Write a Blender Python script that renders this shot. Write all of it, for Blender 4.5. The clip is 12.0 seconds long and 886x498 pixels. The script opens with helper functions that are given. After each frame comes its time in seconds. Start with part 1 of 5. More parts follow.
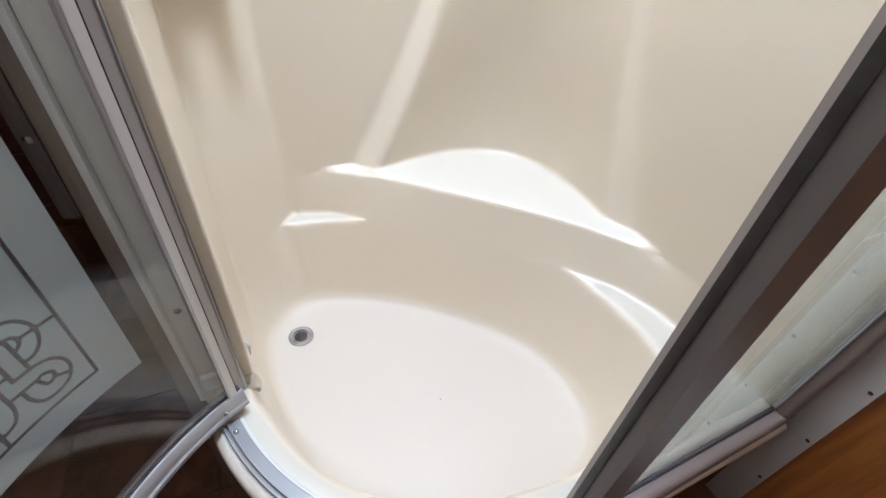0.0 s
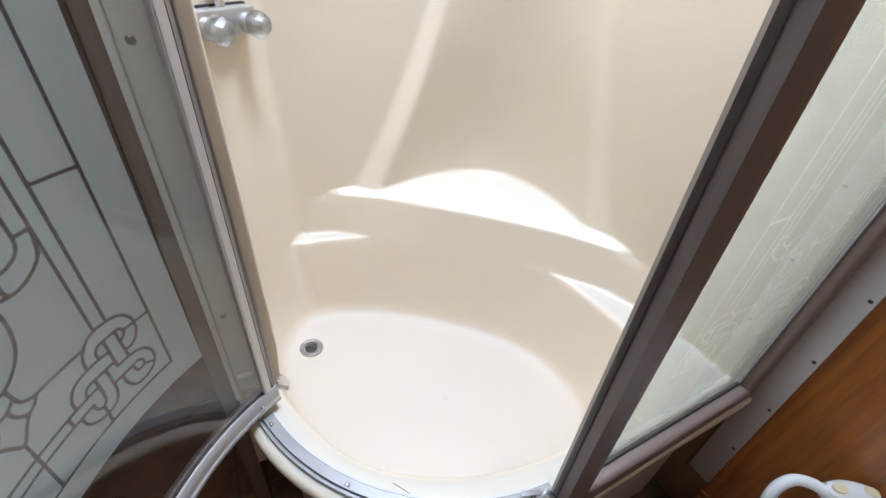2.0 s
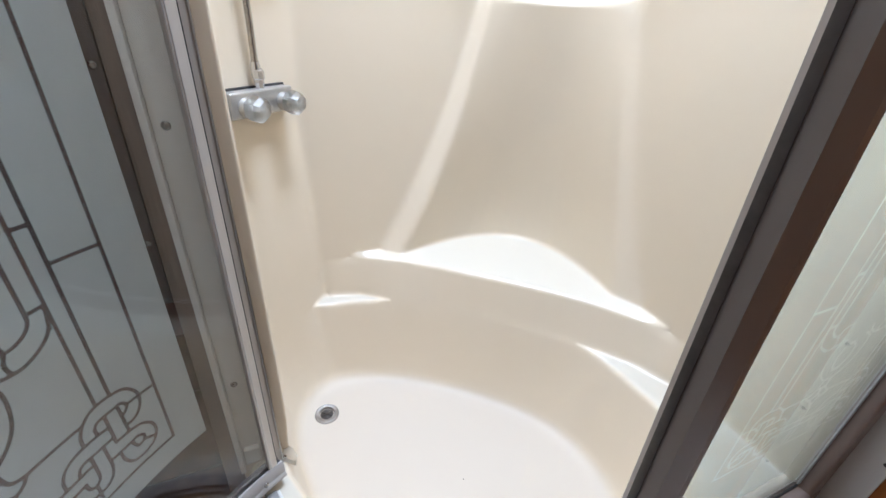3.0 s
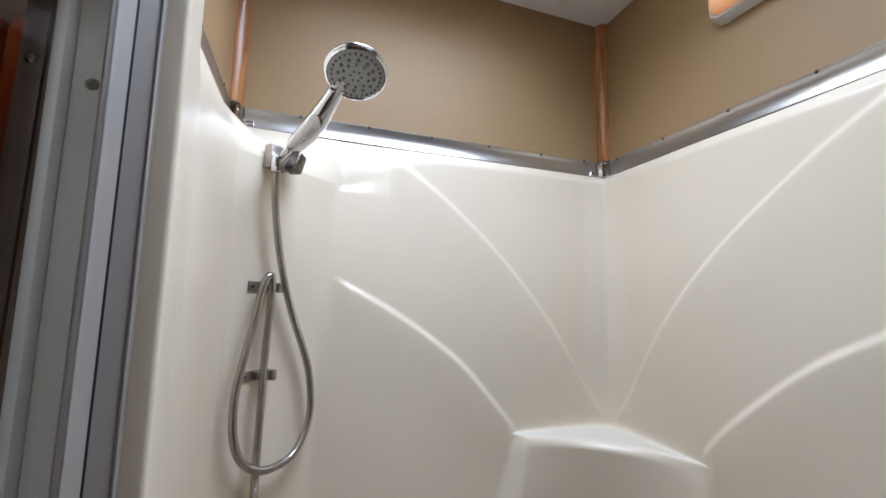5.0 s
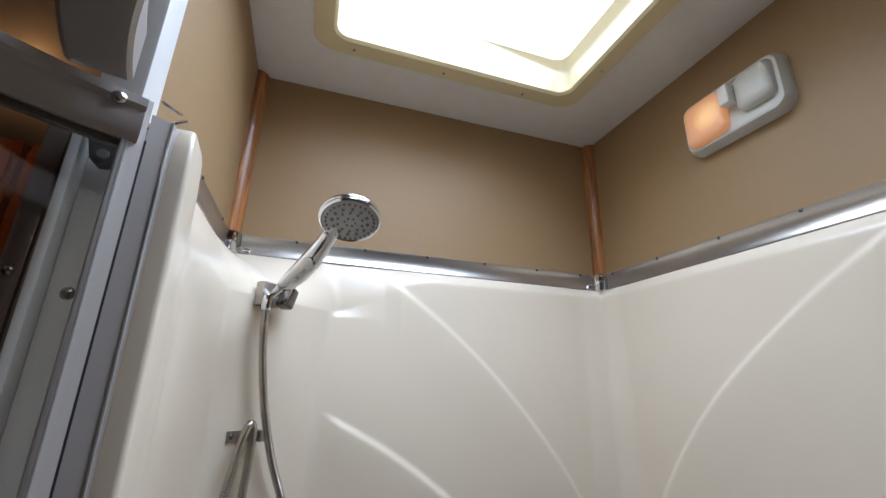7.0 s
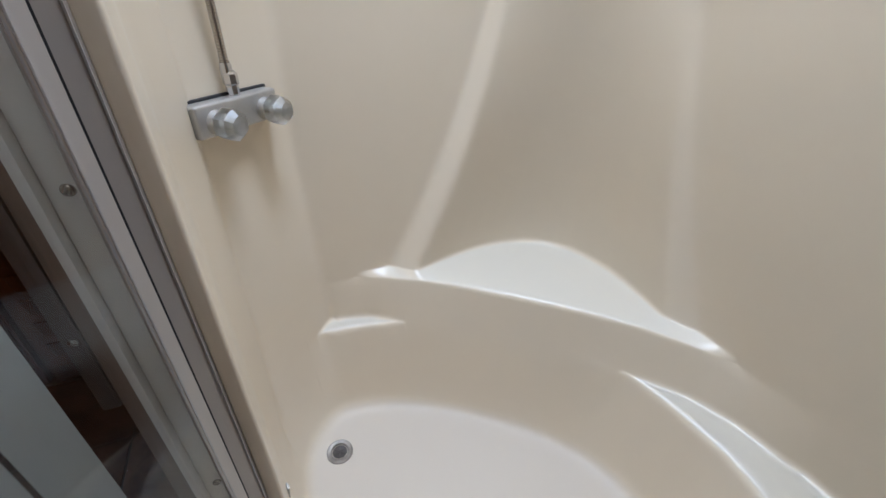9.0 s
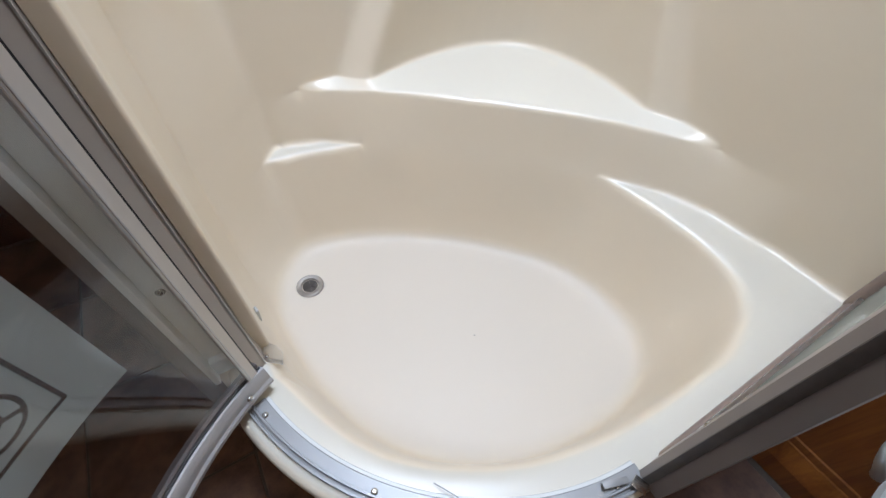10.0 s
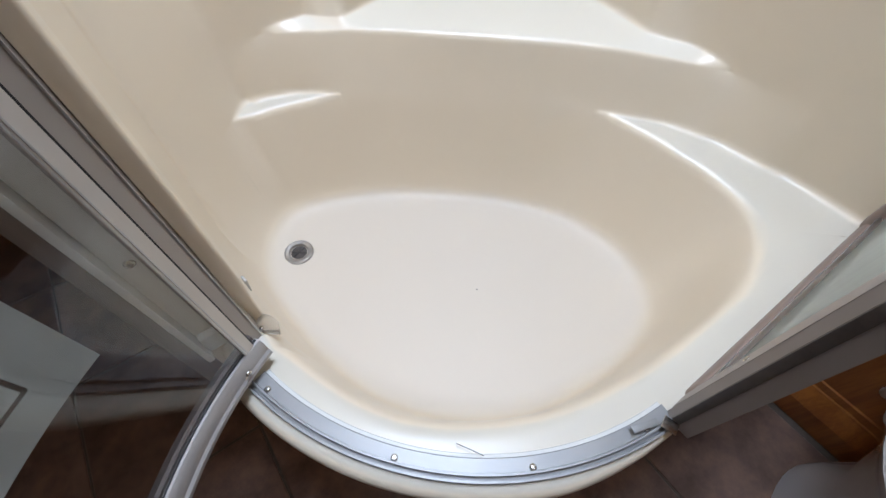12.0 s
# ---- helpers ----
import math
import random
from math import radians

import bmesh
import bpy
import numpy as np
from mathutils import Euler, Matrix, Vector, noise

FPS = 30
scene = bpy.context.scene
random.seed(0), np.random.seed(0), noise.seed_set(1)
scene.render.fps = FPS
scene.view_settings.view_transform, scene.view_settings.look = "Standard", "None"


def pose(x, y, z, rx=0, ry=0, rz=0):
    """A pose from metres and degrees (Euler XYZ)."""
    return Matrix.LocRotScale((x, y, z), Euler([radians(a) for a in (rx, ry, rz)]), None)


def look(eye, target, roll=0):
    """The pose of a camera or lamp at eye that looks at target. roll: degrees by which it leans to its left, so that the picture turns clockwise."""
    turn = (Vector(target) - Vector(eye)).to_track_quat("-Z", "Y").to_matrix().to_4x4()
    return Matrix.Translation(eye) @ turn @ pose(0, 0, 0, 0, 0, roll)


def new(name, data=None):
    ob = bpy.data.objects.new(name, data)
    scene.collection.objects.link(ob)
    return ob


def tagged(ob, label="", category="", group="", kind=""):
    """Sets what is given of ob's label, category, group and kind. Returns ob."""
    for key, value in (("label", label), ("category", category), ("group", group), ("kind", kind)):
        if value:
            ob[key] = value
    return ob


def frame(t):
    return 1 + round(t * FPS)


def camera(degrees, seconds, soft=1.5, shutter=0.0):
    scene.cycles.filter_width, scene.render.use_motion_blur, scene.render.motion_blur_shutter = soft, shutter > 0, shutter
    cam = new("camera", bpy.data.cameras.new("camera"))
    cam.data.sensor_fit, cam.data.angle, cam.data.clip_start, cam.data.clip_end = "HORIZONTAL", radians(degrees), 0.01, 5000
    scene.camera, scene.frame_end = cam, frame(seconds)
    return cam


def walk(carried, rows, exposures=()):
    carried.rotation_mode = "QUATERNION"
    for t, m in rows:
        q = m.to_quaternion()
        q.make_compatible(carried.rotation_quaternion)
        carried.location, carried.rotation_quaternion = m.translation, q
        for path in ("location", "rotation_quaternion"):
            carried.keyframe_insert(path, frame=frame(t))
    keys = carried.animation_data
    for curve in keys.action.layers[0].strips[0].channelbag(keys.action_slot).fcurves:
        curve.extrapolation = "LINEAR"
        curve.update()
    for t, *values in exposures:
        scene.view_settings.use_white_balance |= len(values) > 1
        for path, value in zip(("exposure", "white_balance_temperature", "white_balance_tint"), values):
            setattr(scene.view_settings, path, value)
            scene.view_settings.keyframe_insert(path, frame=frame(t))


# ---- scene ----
cam = camera(94.0, 12.0)
PATH = [
    (0, (0.1493, -1.0352, 1.1106), (0.9061, 0.3281, -0.1419), 6.9),
    (0.5, (0.0979, -1.067, 1.1417), (0.9059, 0.2876, -0.0887), 7.22),
    (1, (0.0536, -1.0917, 1.1439), (0.8947, 0.2641, -0.0636), 6.95),
    (1.5, (0.0507, -1.1029, 1.1462), (0.9017, 0.262, -0.0423), 6.54),
    (2, (0.0718, -1.106, 1.1496), (0.9157, 0.2858, -0.014), 5.95),
    (2.5, (0.0799, -1.1142, 1.1509), (0.8844, 0.3511, 0.0529), 5.07),
    (3, (0.1007, -1.0922, 1.1657), (0.8604, 0.4976, 0.2183), 4.22),
    (3.5, (0.1529, -1.0227, 1.2495), (0.8702, 0.7089, 0.5511), 3.66),
    (3.6, (0.1581, -1.012, 1.2647), (0.8679, 0.7488, 0.6336), 3.43),
    (3.7, (0.1653, -1.0034, 1.2799), (0.8616, 0.7855, 0.7192), 3.11),
    (5.3, (0.1784, -0.9257, 1.5695), (0.7808, 0.9455, 1.9371), 1.7),
    (5.5, (0.183, -0.9284, 1.5784), (0.771, 0.9333, 2.0134), 1.78),
    (6, (0.1845, -0.9305, 1.5888), (0.7645, 0.8989, 2.1491), 1.69),
    (6.5, (0.18, -0.9346, 1.6171), (0.7608, 0.8713, 2.2497), 1.6),
    (6.7, (0.1811, -0.9375, 1.6477), (0.758, 0.8649, 2.2954), 1.58),
    (8.3, (0.1596, -0.915, 1.4071), (0.8776, 0.9194, 1.0587), 0.96),
    (8.5, (0.1567, -0.9159, 1.3486), (0.8708, 0.8569, 0.7574), 1.24),
    (9, (0.1538, -0.9192, 1.1806), (0.8465, 0.6338, 0.1275), 1.51),
    (9.5, (0.1328, -0.9085, 1.0827), (0.8355, 0.3686, -0.2874), 2.09),
    (10, (0.1381, -0.9067, 1.0274), (0.8388, 0.1795, -0.499), 2.94),
    (10.5, (0.1413, -0.91, 0.9981), (0.8445, 0.0537, -0.607), 3.96),
    (11, (0.137, -0.8608, 0.9768), (0.8418, 0.0295, -0.6688), 4.9),
    (11.5, (0.1297, -0.8546, 0.9614), (0.827, 0.019, -0.6974), 4.26),
    (12, (0.1284, -0.8784, 0.9771), (0.812, 0.0434, -0.6606), 1.65),
]
walk(cam, [(t, look(e, g, r)) for t, e, g, r in PATH],
     [(0, -0.02, 6360, 11.5), (1.0, 0.03, 6390, 11.6), (2.5, 0.09, 6400, 12), (3.0, 0.02, 6320, 11.5), (3.6, -0.14, 6290, 11.5), (5.3, -1.37, 6340, 12.3), (6.7, -1.51, 6340, 12.3),
      (8.3, -1.20, 6260, 11.5), (9.0, -0.64, 6350, 11.3), (9.6, -0.30, 6400, 11.2), (10.0, -0.26, 6410, 11.2), (12.0, -0.25, 6430, 11.4)])

# ---- light ----
world = bpy.data.worlds.new("world")
scene.world = world
world.use_nodes = True
wn = world.node_tree
sky = wn.nodes.new("ShaderNodeTexSky")
sky.sky_type = "NISHITA"
sky.sun_disc = False
sky.sun_elevation = radians(55)
sky.sun_rotation = radians(200)
wn.nodes["Background"].inputs["Strength"].default_value = 0.12
wn.links.new(sky.outputs["Color"], wn.nodes["Background"].inputs["Color"])


def area_lamp(name, m, sx, sy, watts, color, spread=180):
    data = bpy.data.lights.new(name, "AREA")
    data.shape, data.size, data.size_y = "RECTANGLE", sx, sy
    data.energy, data.color, data.spread = watts, color, radians(spread)
    ob = new(name, data)
    ob.matrix_world = m
    return ob


def point_lamp(name, at, watts, color, radius):
    data = bpy.data.lights.new(name, "POINT")
    data.energy, data.color, data.shadow_soft_size = watts, color, radius
    ob = new(name, data)
    ob.location = at
    return ob


# daylight in the skylight's opening, over the shower
area_lamp("skylight_daylight", pose(0.45, -0.49, 2.454, 0, 9), 0.54, 0.57, 24.8, (0.655, 0.806, 1.050), 134)
# the warm ceiling lamp of the room beside the shower
point_lamp("ceiling_lamp_bulb", (-0.557, 0.215, 2.302), 2.2, (1.0, 0.50, 0.18), 0.006)
# added fill light under the ceiling outside the shower; no source is seen there
area_lamp("room_fill_light", pose(0.10, -1.85, 2.325), 0.36, 0.36, 3.7, (1.0, 0.95, 0.90))


# ---- materials ----
def material(name, base, rough=0.5, metal=0.0, grain=None, spread=0.0, bump=0.0, bump_scale=60.0, coat=0.0, stretch=(1, 1, 1), ior=1.5):
    """A principled material whose colour varies at two scales and whose surface has fine relief."""
    mat = bpy.data.materials.new(name)
    mat.use_nodes = True
    nt = mat.node_tree
    b = nt.nodes["Principled BSDF"]
    b.inputs["Roughness"].default_value = rough
    b.inputs["Metallic"].default_value = metal
    b.inputs["IOR"].default_value = ior
    b.inputs["Coat Weight"].default_value = coat
    b.inputs["Base Color"].default_value = (*base, 1)
    co = nt.nodes.new("ShaderNodeTexCoord")
    mp = nt.nodes.new("ShaderNodeMapping")
    mp.inputs["Scale"].default_value = stretch
    nt.links.new(co.outputs["Object"], mp.inputs["Vector"])
    if spread:
        n1 = nt.nodes.new("ShaderNodeTexNoise")
        n1.inputs["Scale"].default_value = grain or 4.0
        n1.inputs["Detail"].default_value = 6
        n1.inputs["Roughness"].default_value = 0.65
        ramp = nt.nodes.new("ShaderNodeValToRGB")
        ramp.color_ramp.elements[0].position, ramp.color_ramp.elements[1].position = 0.3, 0.7
        ramp.color_ramp.elements[0].color = (*[c * (1 - spread) for c in base], 1)
        ramp.color_ramp.elements[1].color = (*[min(1, c * (1 + spread)) for c in base], 1)
        nt.links.new(mp.outputs["Vector"], n1.inputs["Vector"])
        nt.links.new(n1.outputs["Fac"], ramp.inputs["Fac"])
        nt.links.new(ramp.outputs["Color"], b.inputs["Base Color"])
    if bump:
        n2 = nt.nodes.new("ShaderNodeTexNoise")
        n2.inputs["Scale"].default_value = bump_scale
        n2.inputs["Detail"].default_value = 4
        bp = nt.nodes.new("ShaderNodeBump")
        bp.inputs["Strength"].default_value = bump
        bp.inputs["Distance"].default_value = 0.002
        nt.links.new(mp.outputs["Vector"], n2.inputs["Vector"])
        nt.links.new(n2.outputs["Fac"], bp.inputs["Height"])
        nt.links.new(bp.outputs["Normal"], b.inputs["Normal"])
    return mat


def wood(name, dark, light, rough=0.35, along=2, scale=1.0):
    """Varnished wood, its grain running along one axis."""
    mat = material(name, light, rough, coat=0.3)
    nt = mat.node_tree
    b = nt.nodes["Principled BSDF"]
    co = nt.nodes.new("ShaderNodeTexCoord")
    mp = nt.nodes.new("ShaderNodeMapping")
    s = [14.0 * scale] * 3
    s[along] = 0.9 * scale
    mp.inputs["Scale"].default_value = s
    n1 = nt.nodes.new("ShaderNodeTexNoise")
    n1.inputs["Scale"].default_value, n1.inputs["Detail"].default_value, n1.inputs["Distortion"].default_value = 1.6, 8, 1.1
    n2 = nt.nodes.new("ShaderNodeTexNoise")
    n2.inputs["Scale"].default_value, n2.inputs["Detail"].default_value = 16, 3
    mix = nt.nodes.new("ShaderNodeMath")
    mix.operation = "MULTIPLY_ADD"
    mix.inputs[1].default_value = 0.35
    ramp = nt.nodes.new("ShaderNodeValToRGB")
    ramp.color_ramp.elements[0].position, ramp.color_ramp.elements[1].position = 0.45, 0.85
    ramp.color_ramp.elements[0].color, ramp.color_ramp.elements[1].color = (*dark, 1), (*light, 1)
    bp = nt.nodes.new("ShaderNodeBump")
    bp.inputs["Strength"].default_value, bp.inputs["Distance"].default_value = 0.15, 0.001
    nt.links.new(co.outputs["Object"], mp.inputs["Vector"])
    nt.links.new(mp.outputs["Vector"], n1.inputs["Vector"])
    nt.links.new(mp.outputs["Vector"], n2.inputs["Vector"])
    nt.links.new(n2.outputs["Fac"], mix.inputs[0])
    nt.links.new(n1.outputs["Fac"], mix.inputs[2])
    nt.links.new(mix.outputs[0], ramp.inputs["Fac"])
    nt.links.new(ramp.outputs["Color"], b.inputs["Base Color"])
    nt.links.new(n2.outputs["Fac"], bp.inputs["Height"])
    nt.links.new(bp.outputs["Normal"], b.inputs["Normal"])
    return mat


GELCOAT = material("ivory gelcoat", (0.745, 0.640, 0.498), 0.20, grain=3.0, spread=0.015, bump=0.03, bump_scale=9.0)
_nt = GELCOAT.node_tree
_geo = _nt.nodes.new("ShaderNodeNewGeometry")
_sep = _nt.nodes.new("ShaderNodeSeparateXYZ")
_mr = _nt.nodes.new("ShaderNodeMapRange")
_mr.inputs["From Min"].default_value, _mr.inputs["From Max"].default_value = 0.214, 0.232
_mr.inputs["To Min"].default_value, _mr.inputs["To Max"].default_value = 0.5, 0.28
_nt.links.new(_geo.outputs["Position"], _sep.inputs[0])
_nt.links.new(_sep.outputs["Z"], _mr.inputs["Value"])
_nt.nodes["Principled BSDF"].inputs["Specular IOR Level"].default_value = 0.46
_ramp = [n for n in _nt.nodes if n.type == "VALTORGB"][0]
# the pan's base colour is made more neutral, standing for direct skylight
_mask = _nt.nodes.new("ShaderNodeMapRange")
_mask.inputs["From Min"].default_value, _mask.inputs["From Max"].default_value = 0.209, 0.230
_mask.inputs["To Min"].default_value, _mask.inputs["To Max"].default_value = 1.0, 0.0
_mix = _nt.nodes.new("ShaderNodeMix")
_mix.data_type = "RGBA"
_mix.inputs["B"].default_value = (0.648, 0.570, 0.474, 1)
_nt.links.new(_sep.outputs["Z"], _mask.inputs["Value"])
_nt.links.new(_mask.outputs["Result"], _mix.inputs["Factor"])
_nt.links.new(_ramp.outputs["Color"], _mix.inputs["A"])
# level faces of seat, shelf and threshold: the skylight's cooler tone put into colour
_skylit = _nt.nodes.new("ShaderNodeAttribute")
_skylit.attribute_name = "skylit"
_sky_mix = _nt.nodes.new("ShaderNodeMix")
_sky_mix.data_type = "RGBA"
# the threshold's share is set darker and greyer, to take light off it
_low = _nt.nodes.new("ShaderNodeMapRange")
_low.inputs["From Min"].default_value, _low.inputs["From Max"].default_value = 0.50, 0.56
_sky_tones = _nt.nodes.new("ShaderNodeMix")
_sky_tones.data_type = "RGBA"
_sky_tones.inputs["A"].default_value, _sky_tones.inputs["B"].default_value = (0.622, 0.566, 0.468, 1), (0.700, 0.641, 0.536, 1)
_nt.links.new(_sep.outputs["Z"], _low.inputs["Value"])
_nt.links.new(_low.outputs["Result"], _sky_tones.inputs["Factor"])
_nt.links.new(_sky_tones.outputs["Result"], _sky_mix.inputs["B"])
_dull = _nt.nodes.new("ShaderNodeMath")
_dull.operation = "MULTIPLY_ADD"
_dull.inputs[1].default_value = 0.03
_nt.links.new(_skylit.outputs["Fac"], _sky_mix.inputs["Factor"])
_nt.links.new(_mix.outputs["Result"], _sky_mix.inputs["A"])
_nt.links.new(_sky_mix.outputs["Result"], _nt.nodes["Principled BSDF"].inputs["Base Color"])
_nt.links.new(_skylit.outputs["Fac"], _dull.inputs[0])
_nt.links.new(_mr.outputs["Result"], _dull.inputs[2])
_nt.links.new(_dull.outputs[0], _nt.nodes["Principled BSDF"].inputs["Roughness"])
WALLPAPER = material("tan vinyl wall", (0.325, 0.205, 0.100), 0.55, grain=60, spread=0.025, bump=0.12, bump_scale=380)
CEILING = material("white ceiling panel", (0.74, 0.72, 0.70), 0.6, grain=30, spread=0.03, bump=0.3, bump_scale=260)
ALU = material("brushed aluminium", (0.74, 0.70, 0.655), 0.45, 0.2, grain=1.5, spread=0.10, bump=0.08, bump_scale=120, stretch=(1, 1, 0.06))
ALU_H = material("bright aluminium strip", (0.66, 0.66, 0.66), 0.33, 0.7, grain=2.0, spread=0.10, bump=0.05, bump_scale=160, stretch=(0.05, 0.05, 1))
ALU_S = material("satin sill aluminium", (0.285, 0.278, 0.272), 0.42, 0.4, grain=5, spread=0.08, bump=0.04, bump_scale=200)
ALU_J = material("satin jamb aluminium", (0.41, 0.372, 0.342), 0.42, 0.3, grain=1.5, spread=0.08, bump=0.06, bump_scale=120, stretch=(1, 1, 0.06))
ALU_R = material("warm grey aluminium rail", (0.44, 0.415, 0.395), 0.42, 0.3, grain=3, spread=0.08, bump=0.05, bump_scale=160)
BRONZE = material("satin grey aluminium", (0.29, 0.248, 0.23), 0.42, 0.2, grain=2, spread=0.08, bump=0.06, bump_scale=150, stretch=(1, 1, 0.05))
BROWN_ALU = material("brown aluminium", (0.27, 0.20, 0.168), 0.45, 0.2, grain=2, spread=0.10, bump=0.06, bump_scale=150, stretch=(0.05, 1, 1))
DARK_ALU = material("rail darkened as behind glass", (0.125, 0.098, 0.088), 0.40, 0.3, grain=3, spread=0.10, bump=0.05, bump_scale=150)
ALU_T = material("rolled aluminium trim", (0.52, 0.505, 0.485), 0.30, 0.95, grain=3.0, spread=0.22, bump=0.05, bump_scale=160, stretch=(0.6, 0.6, 1))
WORN = material("worn chrome", (0.47, 0.452, 0.425), 0.38, 0.65, grain=25, spread=0.1, bump=0.06, bump_scale=90)
CHROME = material("chrome", (0.66, 0.66, 0.67), 0.08, 1.0, grain=8, spread=0.05)
NICKEL = material("brushed nickel", (0.40, 0.355, 0.315), 0.38, 0.95, grain=40, spread=0.1)
# nickel darkened in colour for the dark reflections on the cradle
DIM_NICKEL = material("nickel dimmed for reflections", (0.19, 0.165, 0.145), 0.25, 0.95, grain=40, spread=0.1)
HOSE = material("coiled stainless steel", (0.46, 0.42, 0.38), 0.26, 0.95, grain=40, spread=0.12)
STEEL = material("screw steel", (0.55, 0.53, 0.5), 0.25, 1.0, grain=200, spread=0.15)
BLACK = material("black rubber", (0.02, 0.02, 0.022), 0.5, grain=50, spread=0.2)
SEAL = material("dark brown vinyl seal", (0.075, 0.062, 0.057), 0.5, grain=50, spread=0.2)
NOZZLE = material("dark grey nozzle rubber", (0.20, 0.205, 0.205), 0.5, grain=80, spread=0.08)
GREY_RUBBER = material("grey nozzle plate", (0.42, 0.425, 0.42), 0.45, grain=80, spread=0.06)
WHITE_PLASTIC = material("white plastic", (0.78, 0.77, 0.74), 0.35, grain=20, spread=0.02)
MILKY = material("milky plastic", (0.50, 0.49, 0.455), 0.3, grain=15, spread=0.05)
LAMP_PLASTIC = material("grey white lamp plastic", (0.62, 0.61, 0.58), 0.35, grain=20, spread=0.03)
CREAM_PLASTIC = material("aged cream plastic", (0.72, 0.625, 0.40), 0.3, grain=8, spread=0.05)
PORCELAIN = material("bone white porcelain", (0.66, 0.62, 0.585), 0.08, grain=4, spread=0.01)
OAK = wood("golden oak panel", (0.20, 0.056, 0.009), (0.42, 0.135, 0.024), 0.4)
OAK_ROUND = wood("oak quarter round", (0.13, 0.035, 0.008), (0.50, 0.20, 0.06), 0.35, 2, 3.5)
BROWN_EDGE = wood("tan wood edge", (0.15, 0.100, 0.078), (0.31, 0.225, 0.175), 0.4)
BROWN_TRIM = wood("dark brown wood trim", (0.070, 0.045, 0.036), (0.165, 0.115, 0.095), 0.4)
CHERRY = wood("dark cherry wood", (0.07, 0.018, 0.008), (0.17, 0.05, 0.02), 0.3)
TILE = material("mottled stone tile", (0.190, 0.110, 0.078), 0.42, grain=9, spread=0.60, bump=0.2, bump_scale=40)
GROUT = material("brown grout", (0.13, 0.10, 0.075), 0.85, grain=60, spread=0.2, bump=0.4, bump_scale=300)
RING = material("dull stained drain steel", (0.36, 0.33, 0.30), 0.42, 0.8, grain=60, spread=0.2, bump=0.1, bump_scale=120)
DARK = material("dark drain metal", (0.10, 0.09, 0.085), 0.35, 0.8, grain=60, spread=0.3)


def glass(name, color, rough=0.0, ior=1.45):
    mat = bpy.data.materials.new(name)
    mat.use_nodes = True
    nt = mat.node_tree
    b = nt.nodes["Principled BSDF"]
    b.inputs["Base Color"].default_value = (*color, 1)
    b.inputs["Transmission Weight"].default_value = 1.0
    b.inputs["Roughness"].default_value = rough
    b.inputs["IOR"].default_value = ior
    return mat


ACRYLIC = glass("clear acrylic", (0.88, 0.875, 0.86), 0.30)
PANE_GLASS = glass("pale pane glass", (0.95, 0.985, 0.965), 0.03, 1.2)
CLEAR = glass("clear glass", (0.93, 0.96, 0.94), 0.0, 1.42)


def etched(name, low=0.56, high=0.68, face=(0.62, 0.62, 0.585), glow=(0.62, 0.65, 0.62), share=0.55, line=0.42):
    """Sandblasted film: frosted where the attribute 'frost' is 1, clear where it is 0."""
    mat = bpy.data.materials.new(name)
    mat.use_nodes = True
    nt = mat.node_tree
    b = nt.nodes["Principled BSDF"]
    out = nt.nodes["Material Output"]
    b.inputs["Base Color"].default_value = (*face, 1)
    b.inputs["Roughness"].default_value = 0.6
    b.inputs["Alpha"].default_value = 1.0
    tl = nt.nodes.new("ShaderNodeBsdfTranslucent")
    tl.inputs["Color"].default_value = (*glow, 1)
    m1 = nt.nodes.new("ShaderNodeMixShader")
    m1.inputs[0].default_value = share
    tr = nt.nodes.new("ShaderNodeBsdfTransparent")
    m2 = nt.nodes.new("ShaderNodeMixShader")
    at = nt.nodes.new("ShaderNodeAttribute")
    at.attribute_name = "frost"
    st = nt.nodes.new("ShaderNodeMapRange")
    st.inputs["From Min"].default_value, st.inputs["From Max"].default_value = 0.35, 0.65
    st.inputs["To Min"].default_value = line
    nz = nt.nodes.new("ShaderNodeTexNoise")
    nz.inputs["Scale"].default_value = 25
    mu = nt.nodes.new("ShaderNodeMath")
    mu.operation = "MULTIPLY"
    mr = nt.nodes.new("ShaderNodeMapRange")
    mr.inputs["To Min"].default_value, mr.inputs["To Max"].default_value = low, high
    nt.links.new(nz.outputs["Fac"], mr.inputs["Value"])
    nt.links.new(at.outputs["Fac"], st.inputs["Value"])
    nt.links.new(st.outputs["Result"], mu.inputs[0])
    nt.links.new(mr.outputs["Result"], mu.inputs[1])
    nt.links.new(b.outputs[0], m1.inputs[1])
    nt.links.new(tl.outputs[0], m1.inputs[2])
    nt.links.new(mu.outputs[0], m2.inputs[0])
    nt.links.new(tr.outputs[0], m2.inputs[1])
    nt.links.new(m1.outputs[0], m2.inputs[2])
    nt.links.new(m2.outputs[0], out.inputs["Surface"])
    return mat


ETCH = etched("sandblasted glass", 0.68, 0.78, (0.76, 0.755, 0.69), (0.76, 0.79, 0.72), 0.55, 0.16)
ETCH_PALE = etched("thin sandblasted glass", 0.36, 0.42, (0.74, 0.81, 0.76), (0.80, 0.90, 0.83), 0.85, 1.7)


# ---- building helpers ----
def thing(name, label, category, group="", kind="", at=(0, 0, 0)):
    ob = new(name)
    ob.location = at
    return tagged(ob, label, category, group, kind)


def part(name, bm, mat, parent=None, label="", smooth=True, angle=40):
    """Links a bmesh as one mesh object, under a thing or a part where one is given."""
    me = bpy.data.meshes.new(name)
    bmesh.ops.recalc_face_normals(bm, faces=bm.faces)
    bm.to_mesh(me)
    bm.free()
    return finish(name, me, mat, parent, label, smooth, angle)


